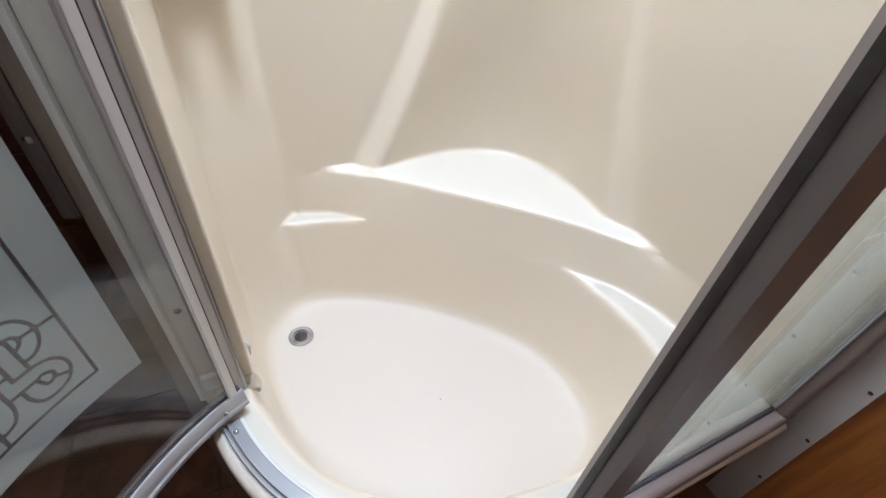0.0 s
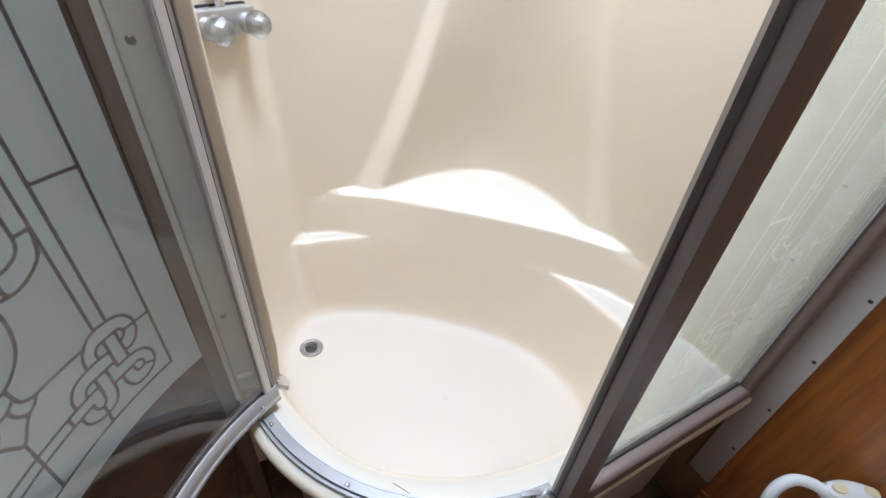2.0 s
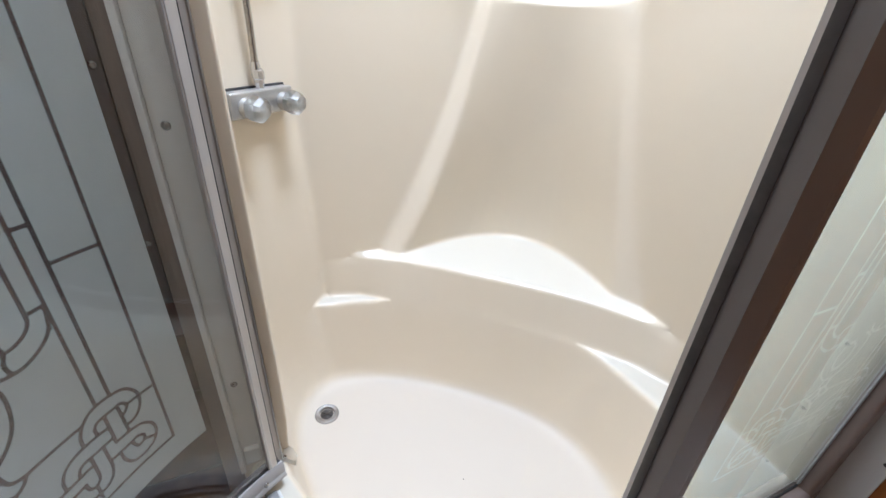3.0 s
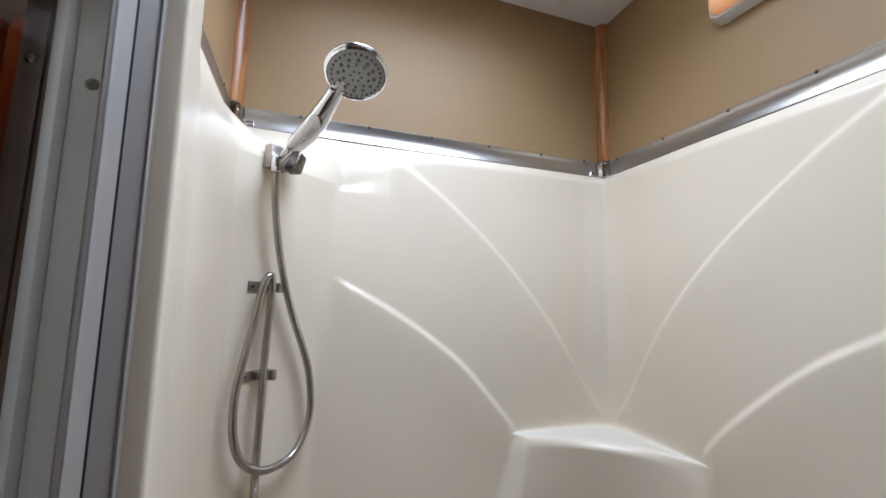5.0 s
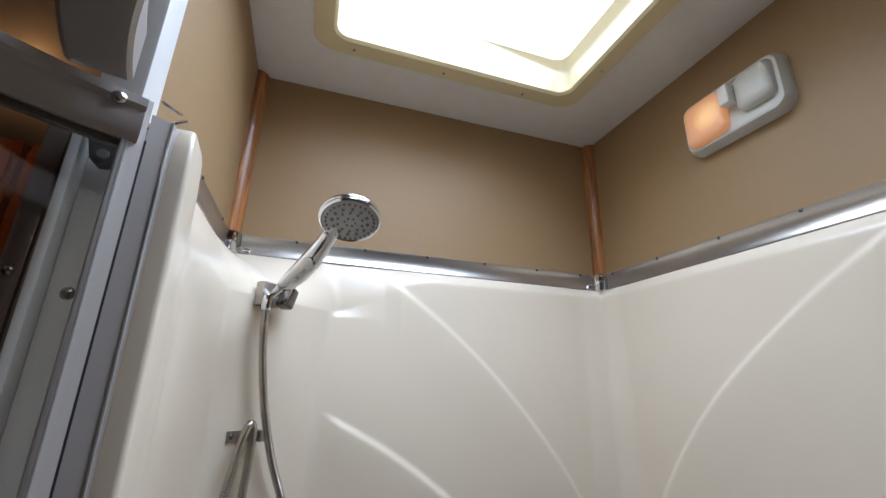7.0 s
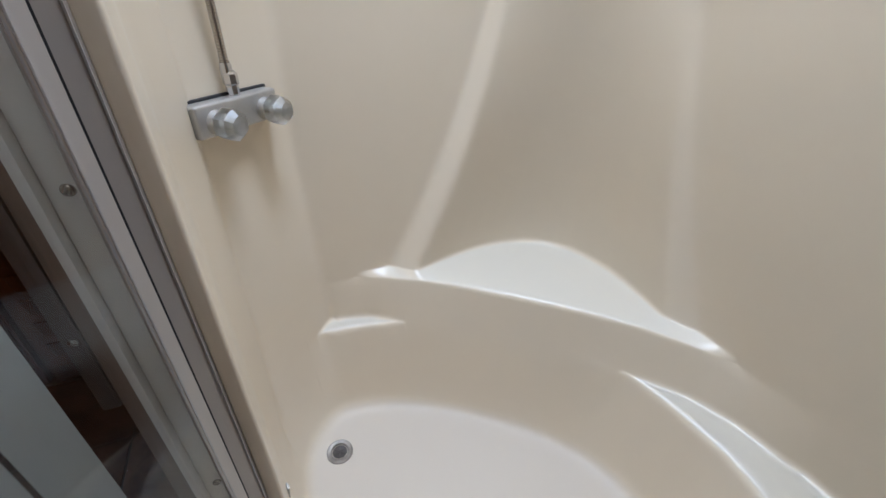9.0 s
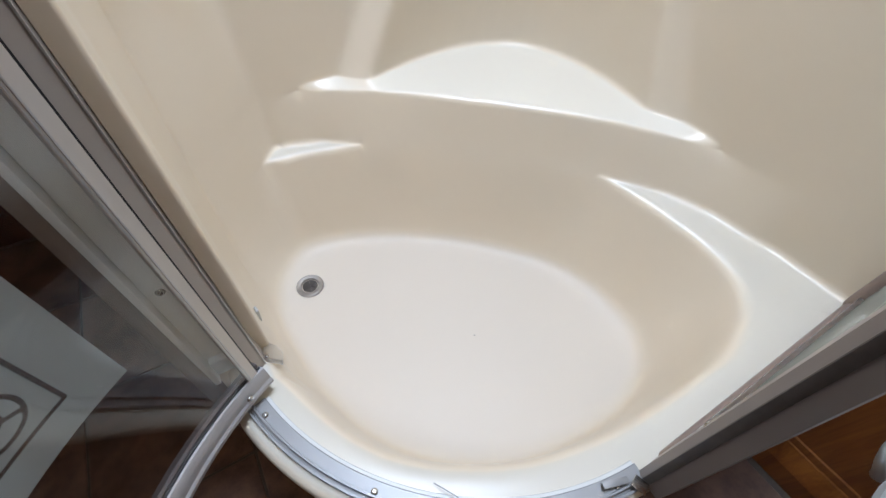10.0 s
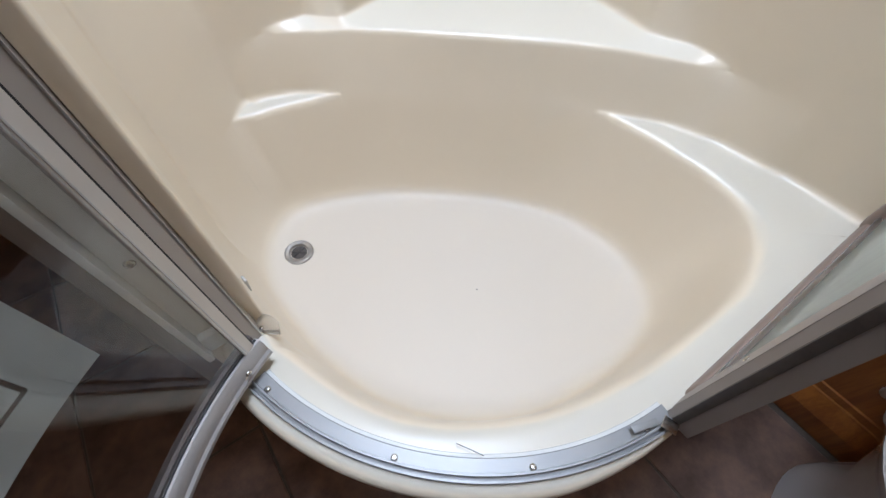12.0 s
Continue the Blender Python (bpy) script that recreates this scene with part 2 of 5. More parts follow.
def finish(name, me, mat, parent=None, label="", smooth=True, angle=40):
    me.materials.append(mat)
    if smooth:
        me.shade_smooth()
        if angle < 180:
            me.set_sharp_from_angle(angle=radians(angle))
    ob = new(name, me)
    if parent is not None:
        ob.parent = parent
        ob.matrix_parent_inverse = parent_world(parent).inverted()
    if label:
        tagged(ob, label)
    return ob


def parent_world(ob):
    m = Matrix.Translation(ob.location)
    return m if ob.parent is None else ob.parent.matrix_basis @ ob.matrix_parent_inverse @ ob.matrix_basis


def box(bm, x0, x1, y0, y1, z0, z1, bevel=0.0, seg=2):
    ret = bmesh.ops.create_cube(bm, size=1.0, matrix=Matrix.LocRotScale(((x0 + x1) / 2, (y0 + y1) / 2, (z0 + z1) / 2), None, (x1 - x0, y1 - y0, z1 - z0)))
    if bevel:
        edges = list({e for v in ret["verts"] for e in v.link_edges})
        bmesh.ops.bevel(bm, geom=edges, offset=bevel, segments=seg, affect="EDGES", profile=0.6)
    return bm


def one_box(*a, **k):
    return box(bmesh.new(), *a, **k)


def local(bm, m):
    bmesh.ops.transform(bm, matrix=m, verts=bm.verts)
    return bm


def lathe(profile, m=None, seg=32, bm=None):
    """Turns (radius, height) round z, moved by m."""
    bm = bm or bmesh.new()
    m = m or Matrix()
    rings = []
    for r, z in profile:
        if r < 1e-6:
            rings.append([bm.verts.new(m @ Vector((0, 0, z)))])
        else:
            rings.append([bm.verts.new(m @ Vector((r * math.cos(a), r * math.sin(a), z))) for a in (2 * math.pi * i / seg for i in range(seg))])
    for a, b in zip(rings, rings[1:]):
        for i in range(seg):
            j = (i + 1) % seg
            if len(a) == 1 and len(b) > 1:
                bm.faces.new((a[0], b[j], b[i]))
            elif len(b) == 1 and len(a) > 1:
                bm.faces.new((a[i], a[j], b[0]))
            elif len(a) > 1:
                bm.faces.new((a[i], a[j], b[j], b[i]))
    return bm


def sweep(path, section, closed=True, bm=None, cap=True):
    """Sweeps a section of (out, up) points along a flat path of (x, y); out is to the right of the way."""
    bm = bm or bmesh.new()
    rows = []
    n = len(path)
    for i, (x, y) in enumerate(path):
        a, b = path[max(0, i - 1)], path[min(n - 1, i + 1)]
        d = Vector((b[0] - a[0], b[1] - a[1])).normalized()
        rows.append([bm.verts.new((x + d.y * o, y - d.x * o, z)) for o, z in section])
    k = len(section)
    for a, b in zip(rows, rows[1:]):
        for i in range(k if closed else k - 1):
            j = (i + 1) % k
            bm.faces.new((a[i], a[j], b[j], b[i]))
    if closed and cap:
        bm.faces.new(rows[0])
        bm.faces.new(rows[-1][::-1])
    return bm


def tube(points, radius, seg=12, rib=0.0, pitch=0.004, bm=None):
    """A round tube through 3D points; rib: relief of a coiled hose."""
    bm = bm or bmesh.new()
    pts = [Vector(p) for p in points]
    ref = Vector((0.31, 0.87, 0.39))
    rows, dist = [], 0.0
    for i, p in enumerate(pts):
        d = (pts[min(i + 1, len(pts) - 1)] - pts[max(i - 1, 0)]).normalized()
        s = d.cross(ref).normalized()
        u = s.cross(d)
        if i:
            dist += (p - pts[i - 1]).length
        r = radius - (rib if int(dist / pitch * 2) % 2 else 0)
        rows.append([bm.verts.new(p + r * (math.cos(2 * math.pi * k / seg) * s + math.sin(2 * math.pi * k / seg) * u)) for k in range(seg)])
    for a, b in zip(rows, rows[1:]):
        for k in range(seg):
            j = (k + 1) % seg
            bm.faces.new((a[k], a[j], b[j], b[k]))
    bm.faces.new(rows[0])
    bm.faces.new(rows[-1])
    return bm


def spline(ctrl, n):
    """n points along a Catmull-Rom curve through the control points."""
    c = [Vector(p) for p in ctrl]
    c = [2 * c[0] - c[1], *c, 2 * c[-1] - c[-2]]
    out = []
    m = len(c) - 3
    for i in range(n):
        t = i / (n - 1) * m
        k = min(int(t), m - 1)
        u = t - k
        p0, p1, p2, p3 = c[k:k + 4]
        out.append(0.5 * (2 * p1 + (p2 - p0) * u + (2 * p0 - 5 * p1 + 4 * p2 - p3) * u * u + (3 * p1 - p0 - 3 * p2 + p3) * u ** 3))
    return out


def grid_mesh(name, P):
    """A mesh from an array of rows and columns of points."""
    n, m = P.shape[:2]
    idx = np.arange(n * m).reshape(n, m)
    f = np.stack([idx[:-1, :-1], idx[:-1, 1:], idx[1:, 1:], idx[1:, :-1]], -1).reshape(-1, 4)
    me = bpy.data.meshes.new(name)
    me.from_pydata(P.reshape(-1, 3).tolist(), [], f.tolist())
    me.update()
    return me


def screw(parent, m, r=0.004, name="screw", mat=None):
    """A small pan-head screw with a cross recess, its head along +z of m."""
    bm = lathe([(0, 0.45 * r), (0.3 * r, 0.45 * r), (0.8 * r, 0.3 * r), (r, 0.0), (r, -0.3 * r)], m, 14)
    for a in (0, 90):
        b2 = bmesh.new()
        box(b2, -0.55 * r, 0.55 * r, -0.1 * r, 0.1 * r, 0.43 * r, 0.47 * r)
        bmesh.ops.transform(b2, matrix=m @ pose(0, 0, 0, 0, 0, a), verts=b2.verts)
        tmp = bpy.data.meshes.new("tmp")
        b2.to_mesh(tmp)
        b2.free()
        bm.from_mesh(tmp)
        bpy.data.meshes.remove(tmp)
    return part(name, bm, mat or STEEL, parent)


# ---- sizes of the shower, in metres ----
W = 0.95            # inner width between the room's side walls
CEIL = 2.34
PAN, RIM, SEAT, SHELF, TOP = 0.205, 0.463, 0.588, 1.243, 1.888
MID = (0.45, -0.50)


def circle3(a, b, c):
    ax, ay, bx, by, cx, cy = *a, *b, *c
    d = 2 * (ax * (by - cy) + bx * (cy - ay) + cx * (ay - by))
    ux = ((ax * ax + ay * ay) * (by - cy) + (bx * bx + by * by) * (cy - ay) + (cx * cx + cy * cy) * (ay - by)) / d
    uy = ((ax * ax + ay * ay) * (cx - bx) + (bx * bx + by * by) * (ax - cx) + (cx * cx + cy * cy) * (bx - ax)) / d
    return ux, uy, math.hypot(ax - ux, ay - uy)


# the bow of the threshold, from the hinge jamb to the post
BOW = circle3((0.045, -0.620), (0.160, -0.815), (0.425, -0.935))


def bow(offset=0.0, a0=None, a1=None, n=48):
    """Points along the bow, offset outwards, from the hinge to the post."""
    ux, uy, r = BOW
    s = math.atan2(-0.620 - uy, 0.045 - ux) if a0 is None else a0
    e = math.atan2(-0.935 - uy, 0.425 - ux) if a1 is None else a1
    s, e = s % (2 * math.pi), e % (2 * math.pi)
    return [(ux + (r + offset) * math.cos(s + (e - s) * i / (n - 1)), uy + (r + offset) * math.sin(s + (e - s) * i / (n - 1))) for i in range(n)]


# ---- the moulded shower stall ----
def dense(pts, rounds, step=0.005):
    """A polyline resampled, rounded at its corners and drawn out finely."""
    p = np.array(pts, float)
    d = np.r_[0, np.cumsum(np.hypot(*np.diff(p, axis=0).T))]
    s = np.linspace(0, d[-1], max(8, int(d[-1] / step)))
    q = np.c_[np.interp(s, d, p[:, 0]), np.interp(s, d, p[:, 1])]
    for _ in range(rounds):
        q[1:-1] = 0.25 * q[:-2] + 0.5 * q[1:-1] + 0.25 * q[2:]
    g = np.r_[2 * q[:1] - q[1:2], q, 2 * q[-1:] - q[-2:-1]]
    out = []
    for u in (0, 0.2, 0.4, 0.6, 0.8):
        a, b, c, e = g[:-3], g[1:-2], g[2:-1], g[3:]
        out.append(0.5 * (2 * b + (c - a) * u + (2 * a - 5 * b + 4 * c - e) * u * u + (3 * b - a - 3 * c + e) * u ** 3))
    return np.r_[np.stack(out, 1).reshape(-1, 2), q[-1:]]


def bearing(q):
    a = np.pi - np.arctan2(q[:, 1] - MID[1], q[:, 0] - MID[0])
    return np.where(a > np.pi * 1.9, a - 2 * np.pi, a)


def reach(q, phi, whole=False):
    """How far a plan curve lies from the middle, by bearing."""
    a, r = bearing(q), np.hypot(q[:, 0] - MID[0], q[:, 1] - MID[1])
    o = np.argsort(a)
    a, r = a[o], r[o]
    if whole:
        a, r = np.r_[a - 2 * np.pi, a, a + 2 * np.pi], np.r_[r, r, r]
    return np.interp(phi, a, r)


def closed_curve(ctrl):
    c = [Vector((*p, 0)) for p in ctrl]
    k = len(c)
    pts = spline(c[-2:] + c + c[:2], 60 * (k + 3))
    return np.array([(p.x, p.y) for p in pts[60:-60]])


PAN_EDGE = closed_curve([(0.100, -0.32), (0.128, -0.235), (0.205, -0.168), (0.30, -0.172), (0.42, -0.222), (0.545, -0.307), (0.66, -0.415), (0.735, -0.52), (0.766, -0.63), (0.757, -0.735),
                         (0.70, -0.81), (0.60, -0.848), (0.48, -0.847), (0.36, -0.820), (0.250, -0.752), (0.168, -0.655), (0.126, -0.545), (0.104, -0.42)])
RIM_IN = closed_curve([(0.03, -0.45), (0.03, -0.27), (0.095, -0.165), (0.178, -0.117), (0.224, -0.115), (0.281, -0.121), (0.337, -0.134), (0.397, -0.153), (0.462, -0.190), (0.5235, -0.229), (0.624, -0.308), (0.711, -0.390), (0.757, -0.443), (0.799, -0.499),
                       (0.822, -0.575), (0.832, -0.65), (0.835, -0.73), (0.818, -0.81), (0.774, -0.855), (0.70, -0.882), (0.60, -0.890), (0.476, -0.887), (0.384, -0.873),
                       (0.308, -0.851), (0.232, -0.811), (0.175, -0.767), (0.137, -0.717), (0.112, -0.666), (0.085, -0.60), (0.045, -0.53)])


def wall_sides(z):
    """Where the stall's left, back and right walls stand at a height: bowed in half way up to fit the camera's view."""
    k = (z - 0.5) / 1.36
    q = ((z - 1.33) / (0.87 if z < 1.33 else 0.53)) ** 2
    return 0.066 - 0.012 * k, -0.058 + (-0.016 if z < 1.33 else 0.036) * q, 0.905 + (0.021 if z < 1.33 else 0.028) * q


def end_lean(z):
    """How far the left wall's rounded front end stands in at a height."""
    return -0.0147 * (max(z, 0.65) - 0.85)


def left_end(l, z):
    """The left wall swelling towards its rounded front end."""
    e = end_lean(z)
    return [(0.0775 + e, -0.60), (0.0755 + e, -0.515), (0.0748 + e, -0.495), (l + 0.004 + 0.5 * e, -0.448), (l, -0.41)]


def plain_wall(z):
    l, b, r = wall_sides(z)
    d = 0.262 + 0.034 * min(1, max(0, (0.90 - z) / 0.44))
    return [*left_end(l, z), (l, l - d), (b + d, b), (r - 0.07, b), (r - 0.02, b - 0.02), (r, b - 0.07), (r, -1.0)]


def panel_wall(z):
    """The wall between seat and shelf, with the scooped panel across its corner."""
    s = min(1, max(0, (z - SEAT) / (SHELF - SEAT)))
    l, b, r = wall_sides(z)
    d = 0.262 + 0.034 * min(1, max(0, (0.90 - z) / 0.44))
    L = Vector((0.44 + 0.345 * s - 0.130 * s * s, b - 0.046 + 0.012 * s))
    R = Vector((r - 0.012 - 0.024 * (1 - s) ** 3, -0.478 + 0.243 * s - 0.055 * s * s))
    K = Vector((0.975, 0.06)).lerp((L + R) / 2 + Vector((0.06, 0.06)), s ** 1.3)
    curve = [(1 - t) ** 2 * L + 2 * t * (1 - t) * K + t * t * R for t in (i / 16 for i in range(17))]
    return [*left_end(l, z), (l, l - d), (b + d, b), (L.x - 0.052 + 0.036 * s, b), *[tuple(c) for c in curve], (r - 0.003 * (1 - s), R.y - 0.030 - 0.038 * (1 - s) ** 3), (r, R.y - 0.060 - 0.080 * (1 - s) ** 3), (r, -1.0)]


SEAT_FRONT = [(-0.10, -0.60), (-0.10, 0.20), (0.10, 0.12), (0.255, -0.050), (0.300, -0.071), (0.3665, -0.098), (0.4365, -0.138), (0.509, -0.184), (0.577, -0.237), (0.6445, -0.2915), (0.7075, -0.3495), (0.7685, -0.4105), (0.824, -0.476),
              (0.872, -0.545), (0.905, -0.600), (0.930, -0.648), (1.05, -0.85), (1.10, -1.0)]
RIM_OUT = [(-0.10, -0.60), (-0.10, 0.20), (0.15, 0.0), (0.235, -0.080), (0.264, -0.083), (0.326, -0.101), (0.398, -0.149), (0.463, -0.187), (0.5245, -0.2255), (0.626, -0.304), (0.713, -0.386), (0.760, -0.439), (0.8045, -0.4945), (0.872, -0.590), (0.907, -0.677), (0.916, -0.762), (0.94, -0.86), (1.1, -1.0)]
TOP_EDGE = [(0.001, -0.60), (0.001, -0.001), (0.949, -0.001), (0.949, -1.0)]

# columns follow the wall's length evenly, then the front
guide = dense(plain_wall(0.9), 10, 0.005)
ga = np.unique(bearing(guide))[::3]
A0, A1 = bearing(np.array([(0.060, -0.502)]))[0], bearing(np.array([(0.897, -0.945)]))[0]
wall_phi = np.r_[A0, ga[(ga > A0 + 0.004) & (ga < A1 - 0.004)], A1]
front_phi = np.linspace(A1, A0 + 2 * np.pi, 260)


def stall(phi, stations, soft, plain=None, bare=None, turns=14):
    """Rows of points from stations (reach, height, samples to the next), rounded along the profile."""
    rr, zz = [], []
    for (r0, z0, n), (r1, z1, _) in zip(stations, stations[1:]):
        for i in range(n):
            rr.append(r0 + (r1 - r0) * i / n)
            zz.append(np.full_like(phi, z0 + (z1 - z0) * i / n))
    rr.append(stations[-1][0])
    zz.append(np.full_like(phi, stations[-1][1]))
    rr, zz = np.array(rr), np.array(zz)
    for k in range(turns):
        for a in (rr, zz):
            w = np.ones(len(a)) if k < 4 else ((zz.mean(1) < soft) & (zz.mean(1) > 0)).astype(float)
            a[1:-1] += (0.5 * w[1:-1])[:, None] * (0.5 * (a[:-2] + a[2:]) - a[1:-1])
    if bare is not None:
        for _ in range(60):
            w = ((zz > np.where(phi < 0.88, 0.30, 0.50)) & (zz < 0.80))[1:-1] * bare[None, :] * 0.5
            rr[1:-1] += w * (0.5 * (rr[:-2] + rr[2:]) - rr[1:-1])
            zz[1:-1] += w * (0.5 * (zz[:-2] + zz[2:]) - zz[1:-1])
    if plain is not None:
        for _ in range(60):
            w = ((zz > 0.30) & (zz < SEAT - 0.028))[1:-1] * plain[None, :] * 0.5
            rr[1:-1] += w * (0.5 * (rr[:-2] + rr[2:]) - rr[1:-1])
            zz[1:-1] += w * (0.5 * (zz[:-2] + zz[2:]) - zz[1:-1])
    return np.stack([MID[0] - rr * np.cos(phi), MID[1] + rr * np.sin(phi), zz], -1)


def low_stations(phi):
    pan, rim = reach(PAN_EDGE, phi, True), reach(RIM_IN, phi, True)
    return [(pan * 0.0 + 0.0003, PAN, 40), (pan * 0.97, PAN + 0.002, 6), (pan * 1.03, PAN + 0.022, 14), (pan + (rim - pan) * 0.52, PAN + 0.12, 20), (rim, RIM - 0.010, 3)]


def step_arch(P, curve, axis, high, wide):
    """The wall stands proud below a curve given on it by (along, z) and fades back to its plane farther down."""
    c = np.array(curve)
    u, z = P[..., 1 - axis], P[..., 2]
    best, below = np.full(u.shape, 9.0), np.zeros(u.shape)
    for (u0, z0), (u1, z1) in zip(c, c[1:]):
        t = np.clip(((u - u0) * (u1 - u0) + (z - z0) * (z1 - z0)) / ((u1 - u0) ** 2 + (z1 - z0) ** 2), 0, 1)
        gap = np.hypot(u - u0 - t * (u1 - u0), z - z0 - t * (z1 - z0))
        side = np.sign(((z - z0) * (u1 - u0) - (u - u0) * (z1 - z0)) * (u0 - u1))
        near = gap < best
        best, below = np.where(near, gap, best), np.where(near, side, below)
    d = best * below
    k = np.clip(d / wide * 0.5 + 0.5, 0, 1)
    begun = np.clip((u - c[0, 0]) / (0.035 * np.sign(c[-1, 0] - c[0, 0])) + 0.3, 0, 1)
    return high * k * k * (3 - 2 * k) * np.exp(-(best / 0.09) ** 2) * begun


phi = wall_phi


def nearer(a, b):
    """The smaller of two reaches."""
    return np.minimum(a, b)


st = low_stations(phi)
rim_out = nearer(reach(dense(RIM_OUT, 4), phi), reach(dense(plain_wall(RIM), 5), phi))
st[-1] = (nearer(st[-1][0], rim_out), RIM - 0.004, 5)
st[-2] = (nearer(st[-2][0], rim_out - 0.004), st[-2][1], st[-2][2])
# 1 where the tub's wall runs up to the seat without a ledge
ledge_free = np.clip(1.3 - (rim_out - st[-1][0]) / 0.005, 0, 1) * ((phi > 1.25) & (phi < 3.3))
st.append((rim_out, RIM, 20))
seat_back = nearer(reach(dense(panel_wall(SEAT), 30, 0.002), phi), reach(dense(plain_wall(SEAT), 5), phi))
front_r = nearer(reach(dense(SEAT_FRONT, 3), phi), seat_back)
st.append((front_r, SEAT - 0.015, 26))
levels = np.linspace(SEAT, SHELF - 0.02, 18)
for i, z in enumerate(levels):
    st.append((nearer(reach(dense(panel_wall(z), 30, 0.002), phi), reach(dense(plain_wall(z), 5), phi)), z + 0.001 * (i == 0), 6))
lip = reach(dense(panel_wall(SHELF), 30, 0.002), phi)
back = reach(dense(plain_wall(SHELF), 5), phi)
st.append((nearer(lip, reach(dense(plain_wall(SHELF - 0.004), 5), phi)), SHELF - 0.014, 4))
st.append((nearer(lip + 0.12 * (np.maximum(back, lip) - lip), back), SHELF, 26))
for z in np.linspace(SHELF + 0.003, TOP - 0.125, 9):
    st.append((reach(dense(plain_wall(z), 5), phi), z, 20))
# the shell leans out to the room's walls at its top, deeper where it has farther to go
high = reach(dense(plain_wall(TOP - 0.06), 5), phi)
edge = reach(dense(TOP_EDGE, 2), phi)
away = np.clip((0.46 - (MID[0] - high * np.cos(phi))) / 0.25, 0, 1)
drop = 0.030 + 0.085 * away * away * (3 - 2 * away)
for k in range(8):
    st.append((high + (k / 7) ** 1.5 * (edge - high), TOP - (1 - k / 7) * drop, 3))
seatless = ((seat_back - front_r < 0.002) & ((phi < 1.2) | (phi > 3.42))).astype(float)
seatless = np.convolve(np.pad(seatless, 15, "edge"), np.ones(31) / 31, "valid")
P = stall(phi, st, 0.31, ledge_free, seatless)
tip = phi[(seat_back - front_r > 0.002) & (phi > 1.0)]
for at_, wide_ in ((tip.max(), 0.16), (tip.min(), 0.10)):
    w = np.exp(-((phi - at_) / wide_) ** 2)[None, 1:-1] * np.clip((P[:, 1:-1, 2] - RIM - 0.006) / 0.02, 0, 1) * np.clip((SEAT - 0.012 - P[:, 1:-1, 2]) / 0.02, 0, 1)
    for _ in range(120):
        P[:, 1:-1] += 0.5 * w[..., None] * (0.5 * (P[:, :-2] + P[:, 2:]) - P[:, 1:-1])

# the shelf's edges are moulded round
for _ in range(14):
    w = np.clip(1.6 - np.abs(P[1:-1, :, 2] - SHELF) / 0.022, 0, 1)
    P[1:-1] += 0.5 * w[..., None] * (0.5 * (P[:-2] + P[2:]) - P[1:-1])
lw = P[..., 1] > -0.12
rw = P[..., 0] > 0.84
upper = np.clip((P[..., 2] - SHELF - 0.010) / 0.045, 0, 1)
upper = upper * upper * (3 - 2 * upper)


def arch(*ctrl):
    """A curve on a wall through a few (along, z) points."""
    return [(p.x, p.y) for p in spline([Vector((*c, 0)) for c in ctrl], 30)]


dy = np.maximum(step_arch(P, arch((0.236, 1.572), (0.37, 1.50), (0.50, 1.408), (0.585, 1.32), (0.655, 1.238)), 1, 0.0065, 0.0075),
                step_arch(P, arch((0.352, 1.856), (0.485, 1.757), (0.62, 1.63), (0.75, 1.472), (0.865, 1.285)), 1, 0.005, 0.006))
dx = np.maximum(step_arch(P, arch((-0.76, 1.578), (-0.65, 1.54), (-0.565, 1.494), (-0.50, 1.452), (-0.436, 1.397), (-0.356, 1.318), (-0.298, 1.245)), 0, 0.0065, 0.0075),
                step_arch(P, arch((-0.625, 1.856), (-0.49, 1.765), (-0.33, 1.625), (-0.21, 1.472), (-0.105, 1.285)), 0, 0.005, 0.006))
# beside the shelf the proud parts run out downwards, over it they stop at its back edge
fade = np.clip((P[..., 2] - SHELF + 0.13) / 0.14, 0, 1)
fade = fade * fade * (3 - 2 * fade)
clear = np.clip((np.where(lw, P[..., 0] - 0.625, P[..., 1] + 0.335)) / 0.03, 0, 1)
keep = fade * (1 - clear) + upper * clear
P[..., 1] -= np.where(lw & ~((P[..., 0] > 0.87)), dy * keep, 0)
P[..., 0] -= np.where(rw & ~((P[..., 1] > -0.10)), dx * keep, 0)


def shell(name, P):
    """A sheet of the stall; level seat, shelf and threshold marked for skylit colour."""
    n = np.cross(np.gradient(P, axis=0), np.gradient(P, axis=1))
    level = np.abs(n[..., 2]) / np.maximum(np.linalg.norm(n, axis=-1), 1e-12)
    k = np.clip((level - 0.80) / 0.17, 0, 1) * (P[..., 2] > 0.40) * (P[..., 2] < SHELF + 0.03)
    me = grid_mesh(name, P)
    me.attributes.new("skylit", "FLOAT", "POINT").data.foreach_set("value", (k * k * (3 - 2 * k)).astype(np.float32).ravel())
    return finish(name, me, GELCOAT, shower, angle=180)


shower = thing("shower_stall", "glossy ivory fibreglass corner shower stall with moulded seat and shelf", "shower stall", at=(0.45, -0.5, 0))
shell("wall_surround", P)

phi = front_phi
arc_out = [(0.905, -0.96)] + [(0.93, -0.966), (0.70, -0.967), (0.45, -0.964)] + bow(0.024)[::-1] + [(0.035, -0.60), (0.05, -0.50)]
lip_out = dense(arc_out[1:], 6)
ease = [min(1, max(0, (i / 47 - 0.72) / 0.28)) for i in range(48)]
apron_bow = [(p[0] + (q[0] - p[0]) * k, p[1] + (q[1] - p[1]) * k) for p, q, k in zip(bow(0.038), bow(0.026), ease)]
apron = dense([(1.0, -0.981), (0.49, -0.981)] + apron_bow[::-1] + [(0.005, -0.60), (0.01, -0.50)], 6)
fq = lambda q: reach(np.array(q), np.where(phi > np.pi * 1.9, phi - 2 * np.pi, phi))
st = low_stations(phi)
